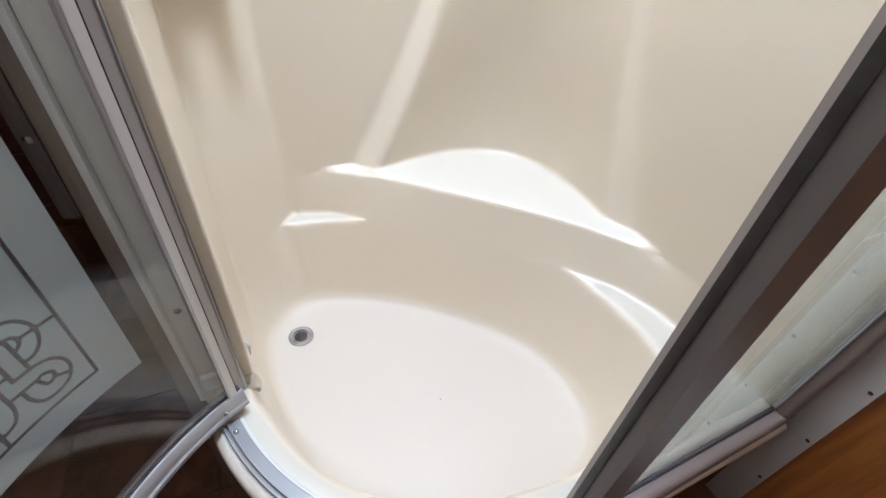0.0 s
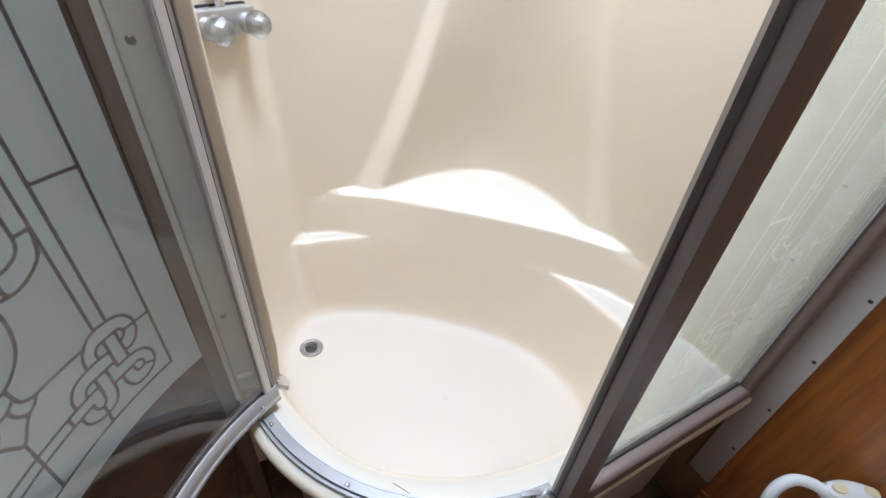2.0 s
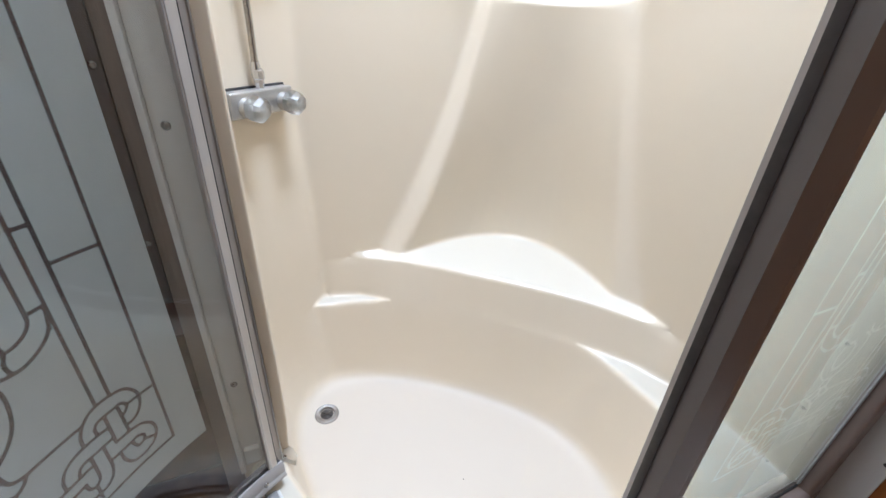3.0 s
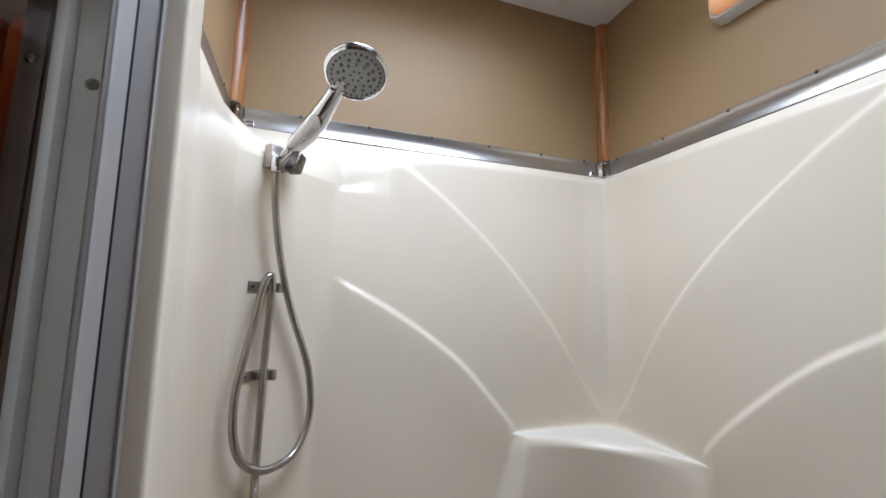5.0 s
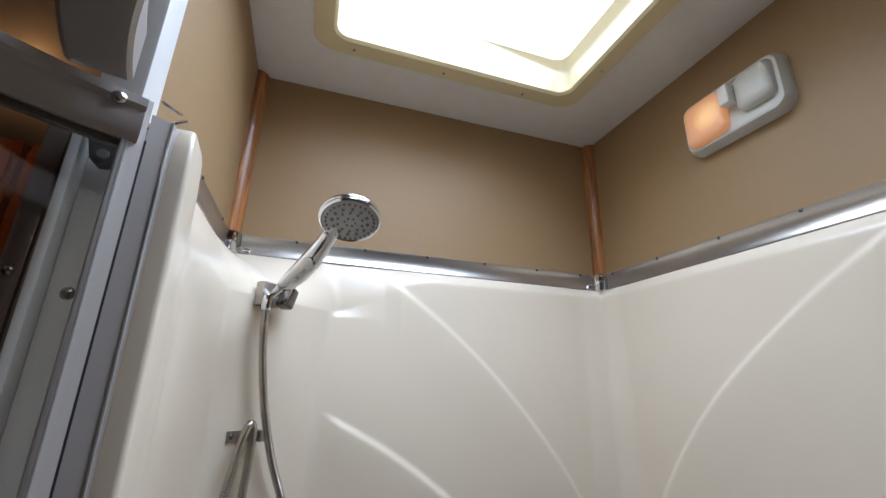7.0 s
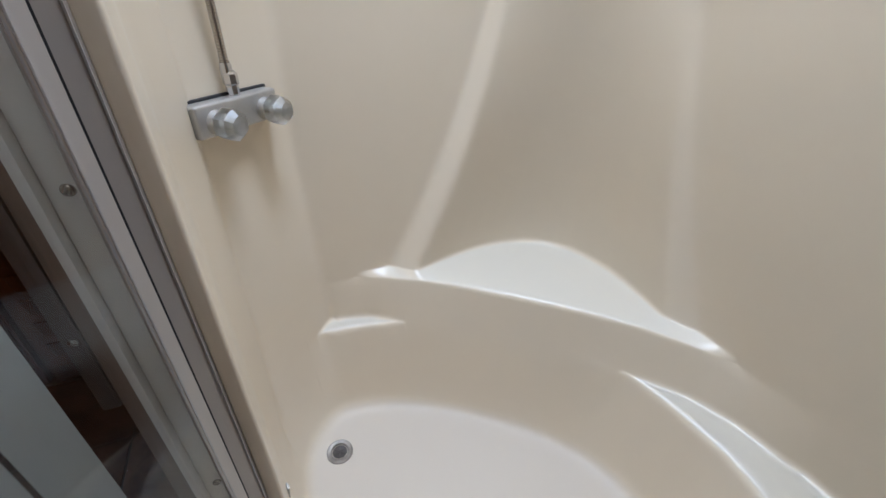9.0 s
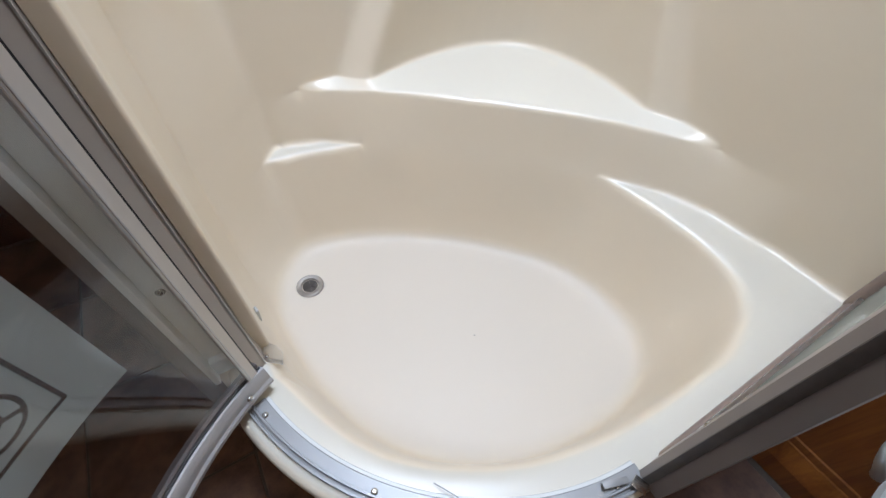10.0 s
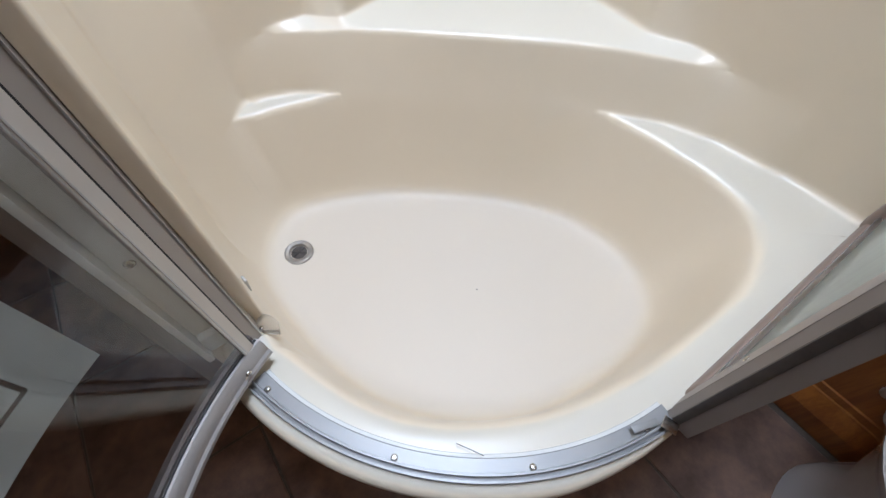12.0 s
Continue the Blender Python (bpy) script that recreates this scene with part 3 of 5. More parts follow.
lo, ap = fq(lip_out), fq(apron)
# beside the jamb the tub's side meets the rounded wall end
end_r = np.where(phi > 6.03, reach(dense(plain_wall(RIM), 5), phi - 2 * np.pi), 9.0)
st[-1] = (nearer(st[-1][0], end_r), RIM - 0.004, 5)
st[-2] = (nearer(st[-2][0], end_r - 0.004), st[-2][1], st[-2][2])
meet = np.clip(1 - np.arange(len(phi)) / 45, 0, 1)
meet = meet * meet * (3 - 2 * meet)
inner = 0.15 * (1 - meet) + meet * (rim_out[-1] - st[-1][0][0]) / (lo[0] - st[-1][0][0])
st += [(st[-1][0] + inner * (lo - st[-1][0]), RIM, 14), (lo, RIM + 0.0008, 5), (ap - 0.006, RIM - 0.005, 4), (ap, RIM - 0.016, 6), (ap - 0.004, RIM - 0.034, 4), (ap - 0.034, RIM - 0.046, 6), (ap - 0.060, RIM - 0.075, 16), (ap - 0.066, 0.0, 1), (ap - 0.066, -0.004, 1)]
Q = stall(phi, st, 0.47, turns=26)
meet = meet[None, :, None]
Q = Q * (1 - meet) + stall(phi, st, 0.31) * meet
# the tub's edge meets the wall's last column
rows_in = np.clip((85 - np.arange(len(Q))) / 4, 0, 1)[:85, None]
Q[:85] += meet * ((P[:85, -1] - Q[:85, 0]) * rows_in)[:, None, :]
# the threshold's last columns run into the wall's first one
near_jamb = np.clip((phi - 6.00) / (phi[-1] - 6.00), 0, 1)
near_jamb = near_jamb ** 2 * (3 - 2 * near_jamb)
fade = np.clip((95 - np.arange(len(Q))) / 11, 0, 1)
step = np.zeros_like(Q[:, -1])
m = min(len(Q), len(P), 96)
step[:m] = (P[:m, 0] - Q[:m, -1]) * fade[:m, None]
Q = Q + near_jamb[None, :, None] * step[:, None, :]
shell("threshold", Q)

# the rounded end of the left wall, to which the door's jamb is fixed
def wall_end_plan(lip):
    """Outline of the wall end; lip: how far its front stands out past the jamb."""
    y0, x0 = -0.545 - 0.0165 * lip, 0.0775 + 0.0040 * lip
    front = [(0.0, -0.545), (0.0640, -0.545), (0.0646, y0), (0.0652, y0 - 0.0002), (x0 - 0.0062, y0 - 0.0002), (x0 - 0.0052, y0)]
    corner = [(x0 - 0.0045 + 0.0045 * math.sin(radians(a)), y0 + 0.0045 - 0.0045 * math.cos(radians(a))) for a in range(10, 91, 16)]
    return front + corner + [(x0, y0 + 0.007), (0.0774 + 0.001 * lip, -0.515), (0.0764, -0.501), (0.0728, -0.487), (0.055, -0.465), (0.0, -0.46)]


bm = bmesh.new()
rows = []
for z, k, lip in ((0.21, 0, 0), (0.478, 0, 0), (0.56, 0, 1), (0.65, 0, 1), (1.808, 0, 1), (1.828, 0.02, 1), (1.842, 0.06, 1), (1.851, 0.13, 1), (1.856, 0.25, 1), (1.858, 0.42, 1)):
    rows.append([bm.verts.new((0.035 + (x + end_lean(z) * (x > 0.02) - 0.035) * (1 - k), -0.475 + (y + 0.475) * (1 - k), z)) for x, y in wall_end_plan(lip)])
for a, b in zip(rows, rows[1:]):
    for i in range(len(a)):
        j = (i + 1) % len(a)
        bm.faces.new((a[i], a[j], b[j], b[i]))
bm.faces.new(rows[-1])
part("wall_end", bm, GELCOAT, shower, angle=75)

# ---- the room ----
def wall(name, label, mat, *size, holes=None):
    ob = part(name, one_box(*size), mat, smooth=False)
    return tagged(ob, label, "wall", kind="structure")


wall("wall_back", "tan vinyl wall above the shower stall", WALLPAPER, -0.06, W + 0.06, 0.0, 0.06, 0, CEIL)
wall("wall_right", "tan vinyl wall with golden oak panel beside the shower", WALLPAPER, W, W + 0.06, -2.4, 0.0, 0, CEIL)
wall("wall_partition", "tan vinyl partition wall at the shower's side", WALLPAPER, -0.02, 0.0, -0.51, 0.0, 0, CEIL)
wall("wall_far", "dark wood wall of the adjoining room", CHERRY, -1.4, -0.06, 0.75, 0.81, 0, CEIL)
wall("wall_left", "dark wood wall of the adjoining room", CHERRY, -1.46, -1.4, -2.4, 0.81, 0, CEIL)
wall("wall_behind", "tan vinyl wall behind the bathroom", WALLPAPER, -1.46, W + 0.06, -2.46, -2.4, 0, CEIL)
wall("wall_nook", "dark wood side wall of the adjoining room", CHERRY, -0.06, 0.0, 0.06, 0.81, 0, CEIL)

# ceiling with the opening of the skylight
SX0, SX1, SY0, SY1 = 0.15, 0.754, -0.80, -0.176
bm = bmesh.new()
for q in ((-1.46, SX0, -2.46, 0.81), (SX1, W + 0.06, -2.46, 0.81), (SX0, SX1, SY1, 0.81), (SX0, SX1, -2.46, SY0)):
    box(bm, q[0], q[1], q[2], q[3], CEIL, CEIL + 0.05)
tagged(part("ceiling", bm, CEILING, smooth=False), "white textured ceiling panel round the skylight", "ceiling", kind="structure")

tagged(part("floor", one_box(-1.46, W + 0.06, -2.46, 0.81, -0.06, -0.004), GROUT, smooth=False), "brown grout floor under mottled stone tiles", "floor", kind="structure")

# oak panel and its base board along the right wall
panel = tagged(part("oak_panel", one_box(W - 0.006, W, -2.4, -1.018, 0, CEIL), OAK, smooth=False), "golden oak wall panel outside the shower", "wall panel", kind="structure")
tagged(part("baseboard", sweep([(W - 0.006, -1.019), (W - 0.006, -2.4)], [(0.0, 0.0), (0.026, 0.0), (0.026, 0.058), (0.024, 0.064), (0.0075, 0.100), (0.0075, 0.103), (0.0045, 0.106), (0.0035, 0.124), (0.0, 0.127)]), OAK, smooth=False), "golden oak base board along the wall", "baseboard", kind="structure")

# ---- skylight ----
skylight = thing("skylight", "aged cream plastic skylight frame with a bright dome", "skylight", at=(0.45, -0.49, CEIL))


def rounded_rect(x0, x1, y0, y1, r, n=6):
    out = []
    for cx, cy, a in ((x1 - r, y1 - r, 0), (x0 + r, y1 - r, 90), (x0 + r, y0 + r, 180), (x1 - r, y0 + r, 270)):
        out += [(cx + r * math.cos(radians(a + 90 * i / n)), cy + r * math.sin(radians(a + 90 * i / n))) for i in range(n + 1)]
    return out


def ring_loft(levels, bm=None, cap_last=False, cap_first=False):
    bm = bm or bmesh.new()
    rows = [[bm.verts.new((x, y, z)) for x, y in pts] for pts, z in levels]
    for a, b in zip(rows, rows[1:]):
        for i in range(len(a)):
            j = (i + 1) % len(a)
            bm.faces.new((a[i], a[j], b[j], b[i]))
    if cap_last:
        bm.faces.new(rows[-1])
    if cap_first:
        bm.faces.new(rows[0])
    return bm


def grown(d, r):
    return rounded_rect(SX0 - d, SX1 + d, SY0 - d, SY1 + d, r)


part("skylight_frame", ring_loft([(grown(0.028, 0.05), CEIL - 0.001), (grown(0.028, 0.05), CEIL - 0.004), (grown(0.02, 0.045), CEIL - 0.006), (grown(-0.012, 0.035), CEIL - 0.006),
                                  (grown(-0.018, 0.03), CEIL + 0.0), (grown(-0.020, 0.03), CEIL + 0.098), (grown(0.0, 0.03), CEIL + 0.102)]), CREAM_PLASTIC, skylight)
# the dome glows by itself, standing for daylight through it
DOME = material("dome glowing like daylight", (0.8, 0.8, 0.8), 0.5)
DOME.node_tree.nodes["Principled BSDF"].inputs["Emission Color"].default_value = (0.85, 0.93, 1.0, 1)
DOME.node_tree.nodes["Principled BSDF"].inputs["Emission Strength"].default_value = 3.0
part("skylight_dome", ring_loft([(grown(0.02, 0.05), CEIL + 0.14), (grown(0.0, 0.06), CEIL + 0.19), (grown(-0.08, 0.08), CEIL + 0.24), (grown(-0.2, 0.05), CEIL + 0.26)], cap_last=True), DOME, skylight)
part("skylight_curb", ring_loft([(grown(0.02, 0.05), CEIL + 0.045), (grown(0.02, 0.05), CEIL + 0.14)]), WHITE_PLASTIC, skylight)
for x, y in ((0.21, SY1 + 0.008), (0.63, SY1 + 0.012), (0.42, SY1 + 0.01), (SX1 + 0.008, -0.30), (SX1 + 0.008, -0.52), (SX0 - 0.008, -0.4)):
    screw(skylight, pose(x, y, CEIL - 0.006, 180), 0.0035)

# ---- corner mouldings and the strip on top of the stall ----
for k, (x, y, a) in enumerate(((0.0, 0.0, 0), (W, 0.0, 270))):
    bm = bmesh.new()
    prof = [(0.0, 0.0)] + [(0.024 * math.cos(radians(-t)), 0.024 * math.sin(radians(-t))) for t in range(0, 91, 10)]
    turn = pose(x, y, 0, 0, 0, 0 if k == 0 else -90)
    lo_ring, hi_ring = ([turn @ Vector((u, v, z)) for u, v in prof] for z in (1.928, CEIL - 0.001))
    a_, b_ = [bm.verts.new(p) for p in lo_ring], [bm.verts.new(p) for p in hi_ring]
    for i in range(len(prof)):
        j = (i + 1) % len(prof)
        bm.faces.new((a_[i], a_[j], b_[j], b_[i]))
    bm.faces.new(a_)
    bm.faces.new(b_)
    mould = part("corner_moulding", bm, OAK_ROUND)
    tagged(mould, "oak quarter-round moulding in the wall corner", "moulding", "corner mouldings", "structure")
    cap = thing("moulding_foot", "bright metal foot clip under the oak corner moulding", "clip", "moulding feet", at=(x, y, 1.9))
    bm = bmesh.new()
    sx = 1 if k == 0 else -1
    ends = [(0.0, 0.0)] + [(0.027 * math.cos(radians(-t)), 0.027 * math.sin(radians(-t))) for t in range(0, 91, 15)]
    rows = [[bm.verts.new(turn @ Vector((u * f, v * f, z))) for u, v in ends] for z, f in ((1.884, 0.9), (1.888, 1.0), (1.93, 1.0), (1.934, 0.85))]
    for p, q in zip(rows, rows[1:]):
        for i in range(len(ends)):
            j = (i + 1) % len(ends)
            bm.faces.new((p[i], p[j], q[j], q[i]))
    bm.faces.new(rows[-1])
    part("clip", bm, CHROME, cap)
    for a_, b_ in (((x, -0.002), (x + sx * 0.048, -0.002)), ((x + sx * 0.002, -0.048), (x + sx * 0.002, -0.002))):
        part("corner_plate", one_box(min(a_[0], b_[0]), max(a_[0], b_[0]) + (0.003 if a_[0] == b_[0] else 0), min(a_[1], b_[1]) - 0.005, max(a_[1], b_[1]), 1.889, 1.899, bevel=0.001), CHROME, cap, "folded chrome corner plate")
    screw(cap, pose(x + sx * 0.019, -0.019, 1.912, 90, 0, 45 if k == 0 else -45), 0.003)

strip = thing("trim_strip", "bright aluminium trim strip screwed along the stall's top edge", "trim", kind="structure", at=(0.5, 0, 1.9))
sec = [(0.0, 1.885), (0.0045, 1.886), (0.0045, 1.890), (0.003, 1.892), (0.003, 1.922), (0.0045, 1.924), (0.0045, 1.9285), (0.0, 1.9295)]
part("strip_back", sweep([(0.028, 0.0), (W - 0.03, 0.0)], sec), ALU_T, strip)
part("strip_right", sweep([(W, -0.03), (W, -0.985)], sec), ALU_T, strip)
part("strip_left", sweep([(0.0, -0.40), (0.0, -0.028)], sec), ALU_T, strip)
for x in (0.14, 0.291, 0.442, 0.594, 0.745, 0.88):
    screw(strip, pose(x, -0.0045, 1.926, 90), 0.0035, mat=DARK)
for y in (-0.055, -0.207, -0.365, -0.515, -0.667, -0.82):
    screw(strip, pose(W - 0.0045, y, 1.926, 90, 0, -90), 0.0035, mat=DARK)
for y in (-0.10, -0.28):
    screw(strip, pose(0.0045, y, 1.926, 90, 0, 90), 0.0035, mat=DARK)
side = thing("side_strip", "aluminium trim strip screwed upright beside the oak panel", "trim", kind="structure", at=(W, -0.99, 0.2))
part("strip_upright", one_box(W - 0.009, W, -1.018, -0.965, 0.16, 1.9295, bevel=0.002), ALU, side)
for z in (0.305, 0.452, 0.602, 0.752, 0.90, 1.05, 1.20, 1.35, 1.5, 1.65, 1.8):
    screw(side, pose(W - 0.009, -1.0095, z, 90, 0, -90), 0.0035, mat=DARK)
casing = tagged(part("partition_trim", one_box(-0.046, -0.0295, -0.5462, -0.508, 0.82, 1.868, bevel=0.003), BROWN_TRIM), "dark brown wood trim screwed over the partition's end", "trim", kind="structure")
for z in (0.91, 1.11, 1.31, 1.51, 1.71):
    screw(casing, pose(-0.0375, -0.5462, z, 90), 0.0045)
tagged(part("partition_edge", one_box(-0.0293, 0.0, -0.5444, -0.508, 0, 1.868, bevel=0.002), BROWN_EDGE), "tan wood edge of the partition beside the jamb", "trim", kind="structure")

tagged(part("partition_cap", one_box(-0.022, 0.014, -0.5465, -0.508, 1.8695, CEIL - 0.002, bevel=0.003), WHITE_PLASTIC), "white edge trim over the partition above the stall", "trim", kind="structure")

# ---- floor tiles ----
TS = 0.325
tile_mesh = bpy.data.meshes.new("tile")
tb = one_box(-TS / 2 + 0.003, TS / 2 - 0.003, -TS / 2 + 0.003, TS / 2 - 0.003, -0.006, 0.0, bevel=0.0015, seg=1)
tb.to_mesh(tile_mesh)
tb.free()
tile_mesh.materials.append(TILE)
floor_ob = bpy.data.objects["floor"]
for i in range(-5, 4):
    for j in range(-5, 6):
        x, y = -0.07 + TS * (i + 0.5), -1.137 + TS * (j + 0.5 + 0.5 * (i >= 2))
        if -1.45 < x - TS / 2 + 0.16 and x + TS / 2 - 0.2 < W and -2.4 < y and y < 0.72:
            t_ob = new("tile", tile_mesh)
            t_ob.parent = floor_ob
            t_ob.location = (x, y, 0.0)
            t_ob.rotation_euler = (0, 0, radians(90 * ((i * 3 + j * 7) % 4)))

# ---- sill track on the threshold ----
sill = thing("sill_track", "satin aluminium sill track curved along the shower threshold", "track", at=(0.2, -0.85, 0.47))
sec = [(-0.0085, RIM + 0.001), (-0.0085, RIM + 0.0050), (-0.0075, RIM + 0.0058), (0.0070, RIM + 0.0058), (0.0078, RIM + 0.0105), (0.0102, RIM + 0.0105), (0.0106, RIM + 0.0040), (0.0140, RIM + 0.0036),
       (0.0144, RIM + 0.0085), (0.0170, RIM + 0.0085), (0.0178, RIM - 0.002)]
curve = bow(0.0, n=72)
part("track", sweep(curve, sec), ALU_S, sill, smooth=False)
b1 = bow(0.0038, n=101)
for k in (4, 37, 66, 93):
    screw(sill, pose(b1[k][0], b1[k][1], RIM + 0.0068), 0.0042)
part("sealant", sweep(bow(-0.0105, n=72), [(-0.003, RIM), (-0.002, RIM + 0.0015), (0.002, RIM + 0.002), (0.003, RIM)]), LAMP_PLASTIC, sill)

part("track_end", local(one_box(-0.026, 0.008, -0.004, 0.004, 0.0, 0.002, bevel=0.0007), pose(0.394, -0.933, RIM + 0.0125, 0, 3, -18)), ALU_S, sill, "bent loose end of the track")
part("track_tab", local(one_box(-0.007, 0.007, -0.011, 0.008, 0.0, 0.002, bevel=0.0006), pose(0.408, -0.945, RIM + 0.015, 14, -8, 20)), STEEL, sill, "torn metal tab")
tab = thing("wall_tab", "small white plastic tab stuck on the tub's side wall", "tab", at=(0.08, -0.46, 0.44))
part("tab_plate", local(one_box(-0.002, 0.002, -0.006, 0.006, -0.014, 0.014, bevel=0.001), pose(0.0755, -0.462, 0.440, 0, 6, 12)), MILKY, tab)

# ---- jamb on the stall's rounded wall end ----
JT = 1.845
jamb = thing("wall_jamb", "aluminium wall jamb of the shower door, screwed to the stall", "door jamb", at=(0.0, -0.55, RIM))
part("channel", one_box(0.0002, 0.0475, -0.5515, -0.5452, RIM + 0.004, JT, bevel=0.0012), ALU, jamb)
bm = bmesh.new()
face_plan = [(0.0477, -0.5775), (0.0618, -0.5680), (0.0618, -0.5452), (0.0477, -0.5452)]
lo_, hi_ = ([bm.verts.new((x, y, z)) for x, y in face_plan] for z in (RIM + 0.004, JT))
for i in range(4):
    j = (i + 1) % 4
    bm.faces.new((lo_[i], lo_[j], hi_[j], hi_[i]))
bm.faces.new(lo_)
bm.faces.new(hi_)
part("face_bar", bm, ALU_J, jamb, "satin grey jamb face", smooth=False)
part("edge_bead", one_box(0.0606, 0.0622, -0.5705, -0.5686, RIM + 0.004, JT, bevel=0.0004), ALU_H, jamb, "bright edge of the jamb")
part("edge_bar", one_box(-0.0075, 0.0, -0.5660, -0.5447, RIM + 0.004, JT, bevel=0.0012), ALU, jamb)
for z in (0.66, 1.051, 1.695):
    screw(jamb, pose(0.0135, -0.5515, z, 90), 0.0052)
bm = bmesh.new()
tri = [(-0.001, 1.840), (0.031, 1.840), (0.031, 1.806), (0.026, 1.798), (0.014, 1.796), (0.008, 1.802)]
f_, b_ = [bm.verts.new((x, -0.5675, z)) for x, z in tri], [bm.verts.new((x, -0.5575, z)) for x, z in tri]
for i in range(len(tri)):
    j = (i + 1) % len(tri)
    bm.faces.new((f_[i], f_[j], b_[j], b_[i]))
bm.faces.new(f_)
bm.faces.new(b_)
bmesh.ops.bevel(bm, geom=list(bm.edges), offset=0.002, segments=2, affect="EDGES", profile=0.6)
gusset = part("corner_clip", bm, NOZZLE, jamb, "dark grey plastic corner gusset")
part("clip_stud", lathe([(0.0045, 0), (0.004, 0.002), (0, 0.0022)], pose(0.0175, -0.5675, 1.806, 90), 14), GREY_RUBBER, gusset)
for cx, cz, a in ((0.050, 1.872, 25), (0.056, 1.858, -35)):
    part("spring_clip", local(one_box(-0.008, 0.008, -0.006, 0.006, -0.0012, 0.0012, bevel=0.0005), pose(cx, -0.548, cz, 30, a, 15)), CHROME, jamb, "bent bright metal clip")
part("foot_clip", one_box(0.004, 0.030, -0.570, -0.5575, RIM + 0.03, RIM + 0.062, bevel=0.005), ACRYLIC, jamb, "clear plastic foot clip")

# ---- curved glass door, swung open ----
HX, HY, SWING = 0.060, -0.595, radians(-78)
door_arc = bow(0.0, n=96)
ox, oy = door_arc[0]


def swung(p):
    dx_, dy_ = p[0] - ox, p[1] - oy
    return HX + dx_ * math.cos(SWING) - dy_ * math.sin(SWING), HY + dx_ * math.sin(SWING) + dy_ * math.cos(SWING)


arc = [swung(p) for p in door_arc]
cum = np.r_[0, np.cumsum(np.hypot(*np.diff(np.array(arc), axis=0).T))]
LEN = float(cum[-1])


def on_door(u, out=0.0):
    """A plan point u metres along the door from its hinge; out: towards the outer face."""
    x = float(np.interp(u, cum, [p[0] for p in arc]))
    y = float(np.interp(u, cum, [p[1] for p in arc]))
    x2, y2 = float(np.interp(u + 0.004, cum, [p[0] for p in arc])), float(np.interp(u + 0.004, cum, [p[1] for p in arc]))
    x1, y1 = float(np.interp(u - 0.004, cum, [p[0] for p in arc])), float(np.interp(u - 0.004, cum, [p[1] for p in arc]))
    d = Vector((x2 - x1, y2 - y1)).normalized()
    return x + d.y * out, y - d.x * out


def along_door(u0, u1, n=60, out=0.0):
    return [on_door(u0 + (u1 - u0) * i / (n - 1), out) for i in range(n)]


DB, DT = RIM + 0.022, 1.84
door = thing("shower_door", "curved glass shower door with etched tracery, swung open", "shower door", at=(HX, HY, DB))
rail = [(-0.013, 0.0), (-0.013, 0.006), (-0.010, 0.009), (-0.010, 0.026), (-0.006, 0.031), (-0.003, 0.031), (-0.003, 0.027), (0.003, 0.027), (0.003, 0.0)]
flange = [(0.0032, 0.0), (0.0032, 0.034), (0.008, 0.034), (0.012, 0.030), (0.0185, 0.026), (0.0185, 0.003), (0.015, 0.0)]
part("bottom_rail", sweep(along_door(0.0, LEN), [(o, DB + z) for o, z in rail]), ALU_R, door)
# black strip added where the rail shows a dark groove
part("groove_strip", sweep(along_door(0.002, LEN - 0.002), [(-0.0028, DB + 0.0272), (-0.0006, DB + 0.0272), (-0.0006, DB + 0.0325), (-0.0028, DB + 0.0325)]), BLACK, door, "black strip for the rail's dark groove")
# dark brown put into the flange, standing for the rail seen through glass
part("outer_flange", sweep(along_door(0.002, LEN - 0.002), [(o, DB + z) for o, z in flange]), DARK_ALU, door, "outer flange of the rail, browned as behind glass")
part("top_flange", sweep(along_door(0.013, LEN), [(o, DT - z * 1.15) for o, z in flange]), ALU_J, door)
part("top_rail", sweep(along_door(0.013, LEN), [(o, DT - z * 1.15) for o, z in rail]), ALU_J, door)
part("glass_pane", sweep(along_door(0.0214, LEN - 0.01), [(-0.0025, DB + 0.027), (0.0025, DB + 0.027), (0.0025, DT - 0.03), (-0.0025, DT - 0.03)]), CLEAR, door).visible_shadow = False
part("gasket", sweep(along_door(0.0068, 0.0084, 3), [(-0.0040, DB + 0.03), (0.004, DB + 0.03), (0.004, DT - 0.03), (-0.0040, DT - 0.03)]), BLACK, door, "black hinge gasket")
part("hinge_stile", sweep(along_door(0.0085, 0.0222, 6), [(-0.0052, DB + 0.03), (0.0052, DB + 0.03), (0.0052, DT + 0.004), (-0.0052, DT + 0.004)]), ALU, door)
for u_ in (0.0182, 0.0206):
    part("stile_rib", sweep(along_door(u_, u_ + 0.0012, 2, -0.0056), [(-0.0008, DB + 0.032), (0.0008, DB + 0.032), (0.0008, DT), (-0.0008, DT)]), ALU_H, door)
part("latch_stile", sweep(along_door(LEN - 0.03, LEN, 6), [(-0.013, DB), (0.013, DB), (0.013, DT), (-0.013, DT)]), ALU, door)
for u_, z_, r_ in ((0.036, DB + 0.016, 0.0042), (0.031, DT - 0.008, 0.005)):
    x_, y_ = on_door(u_, -0.0135)
    x2_, y2_ = on_door(u_, -0.0235)
    turn_ = math.degrees(math.atan2(y2_ - y_, x2_ - x_))
    screw(door, pose(x_, y_, z_, 90, 0, turn_ + 90), r_)


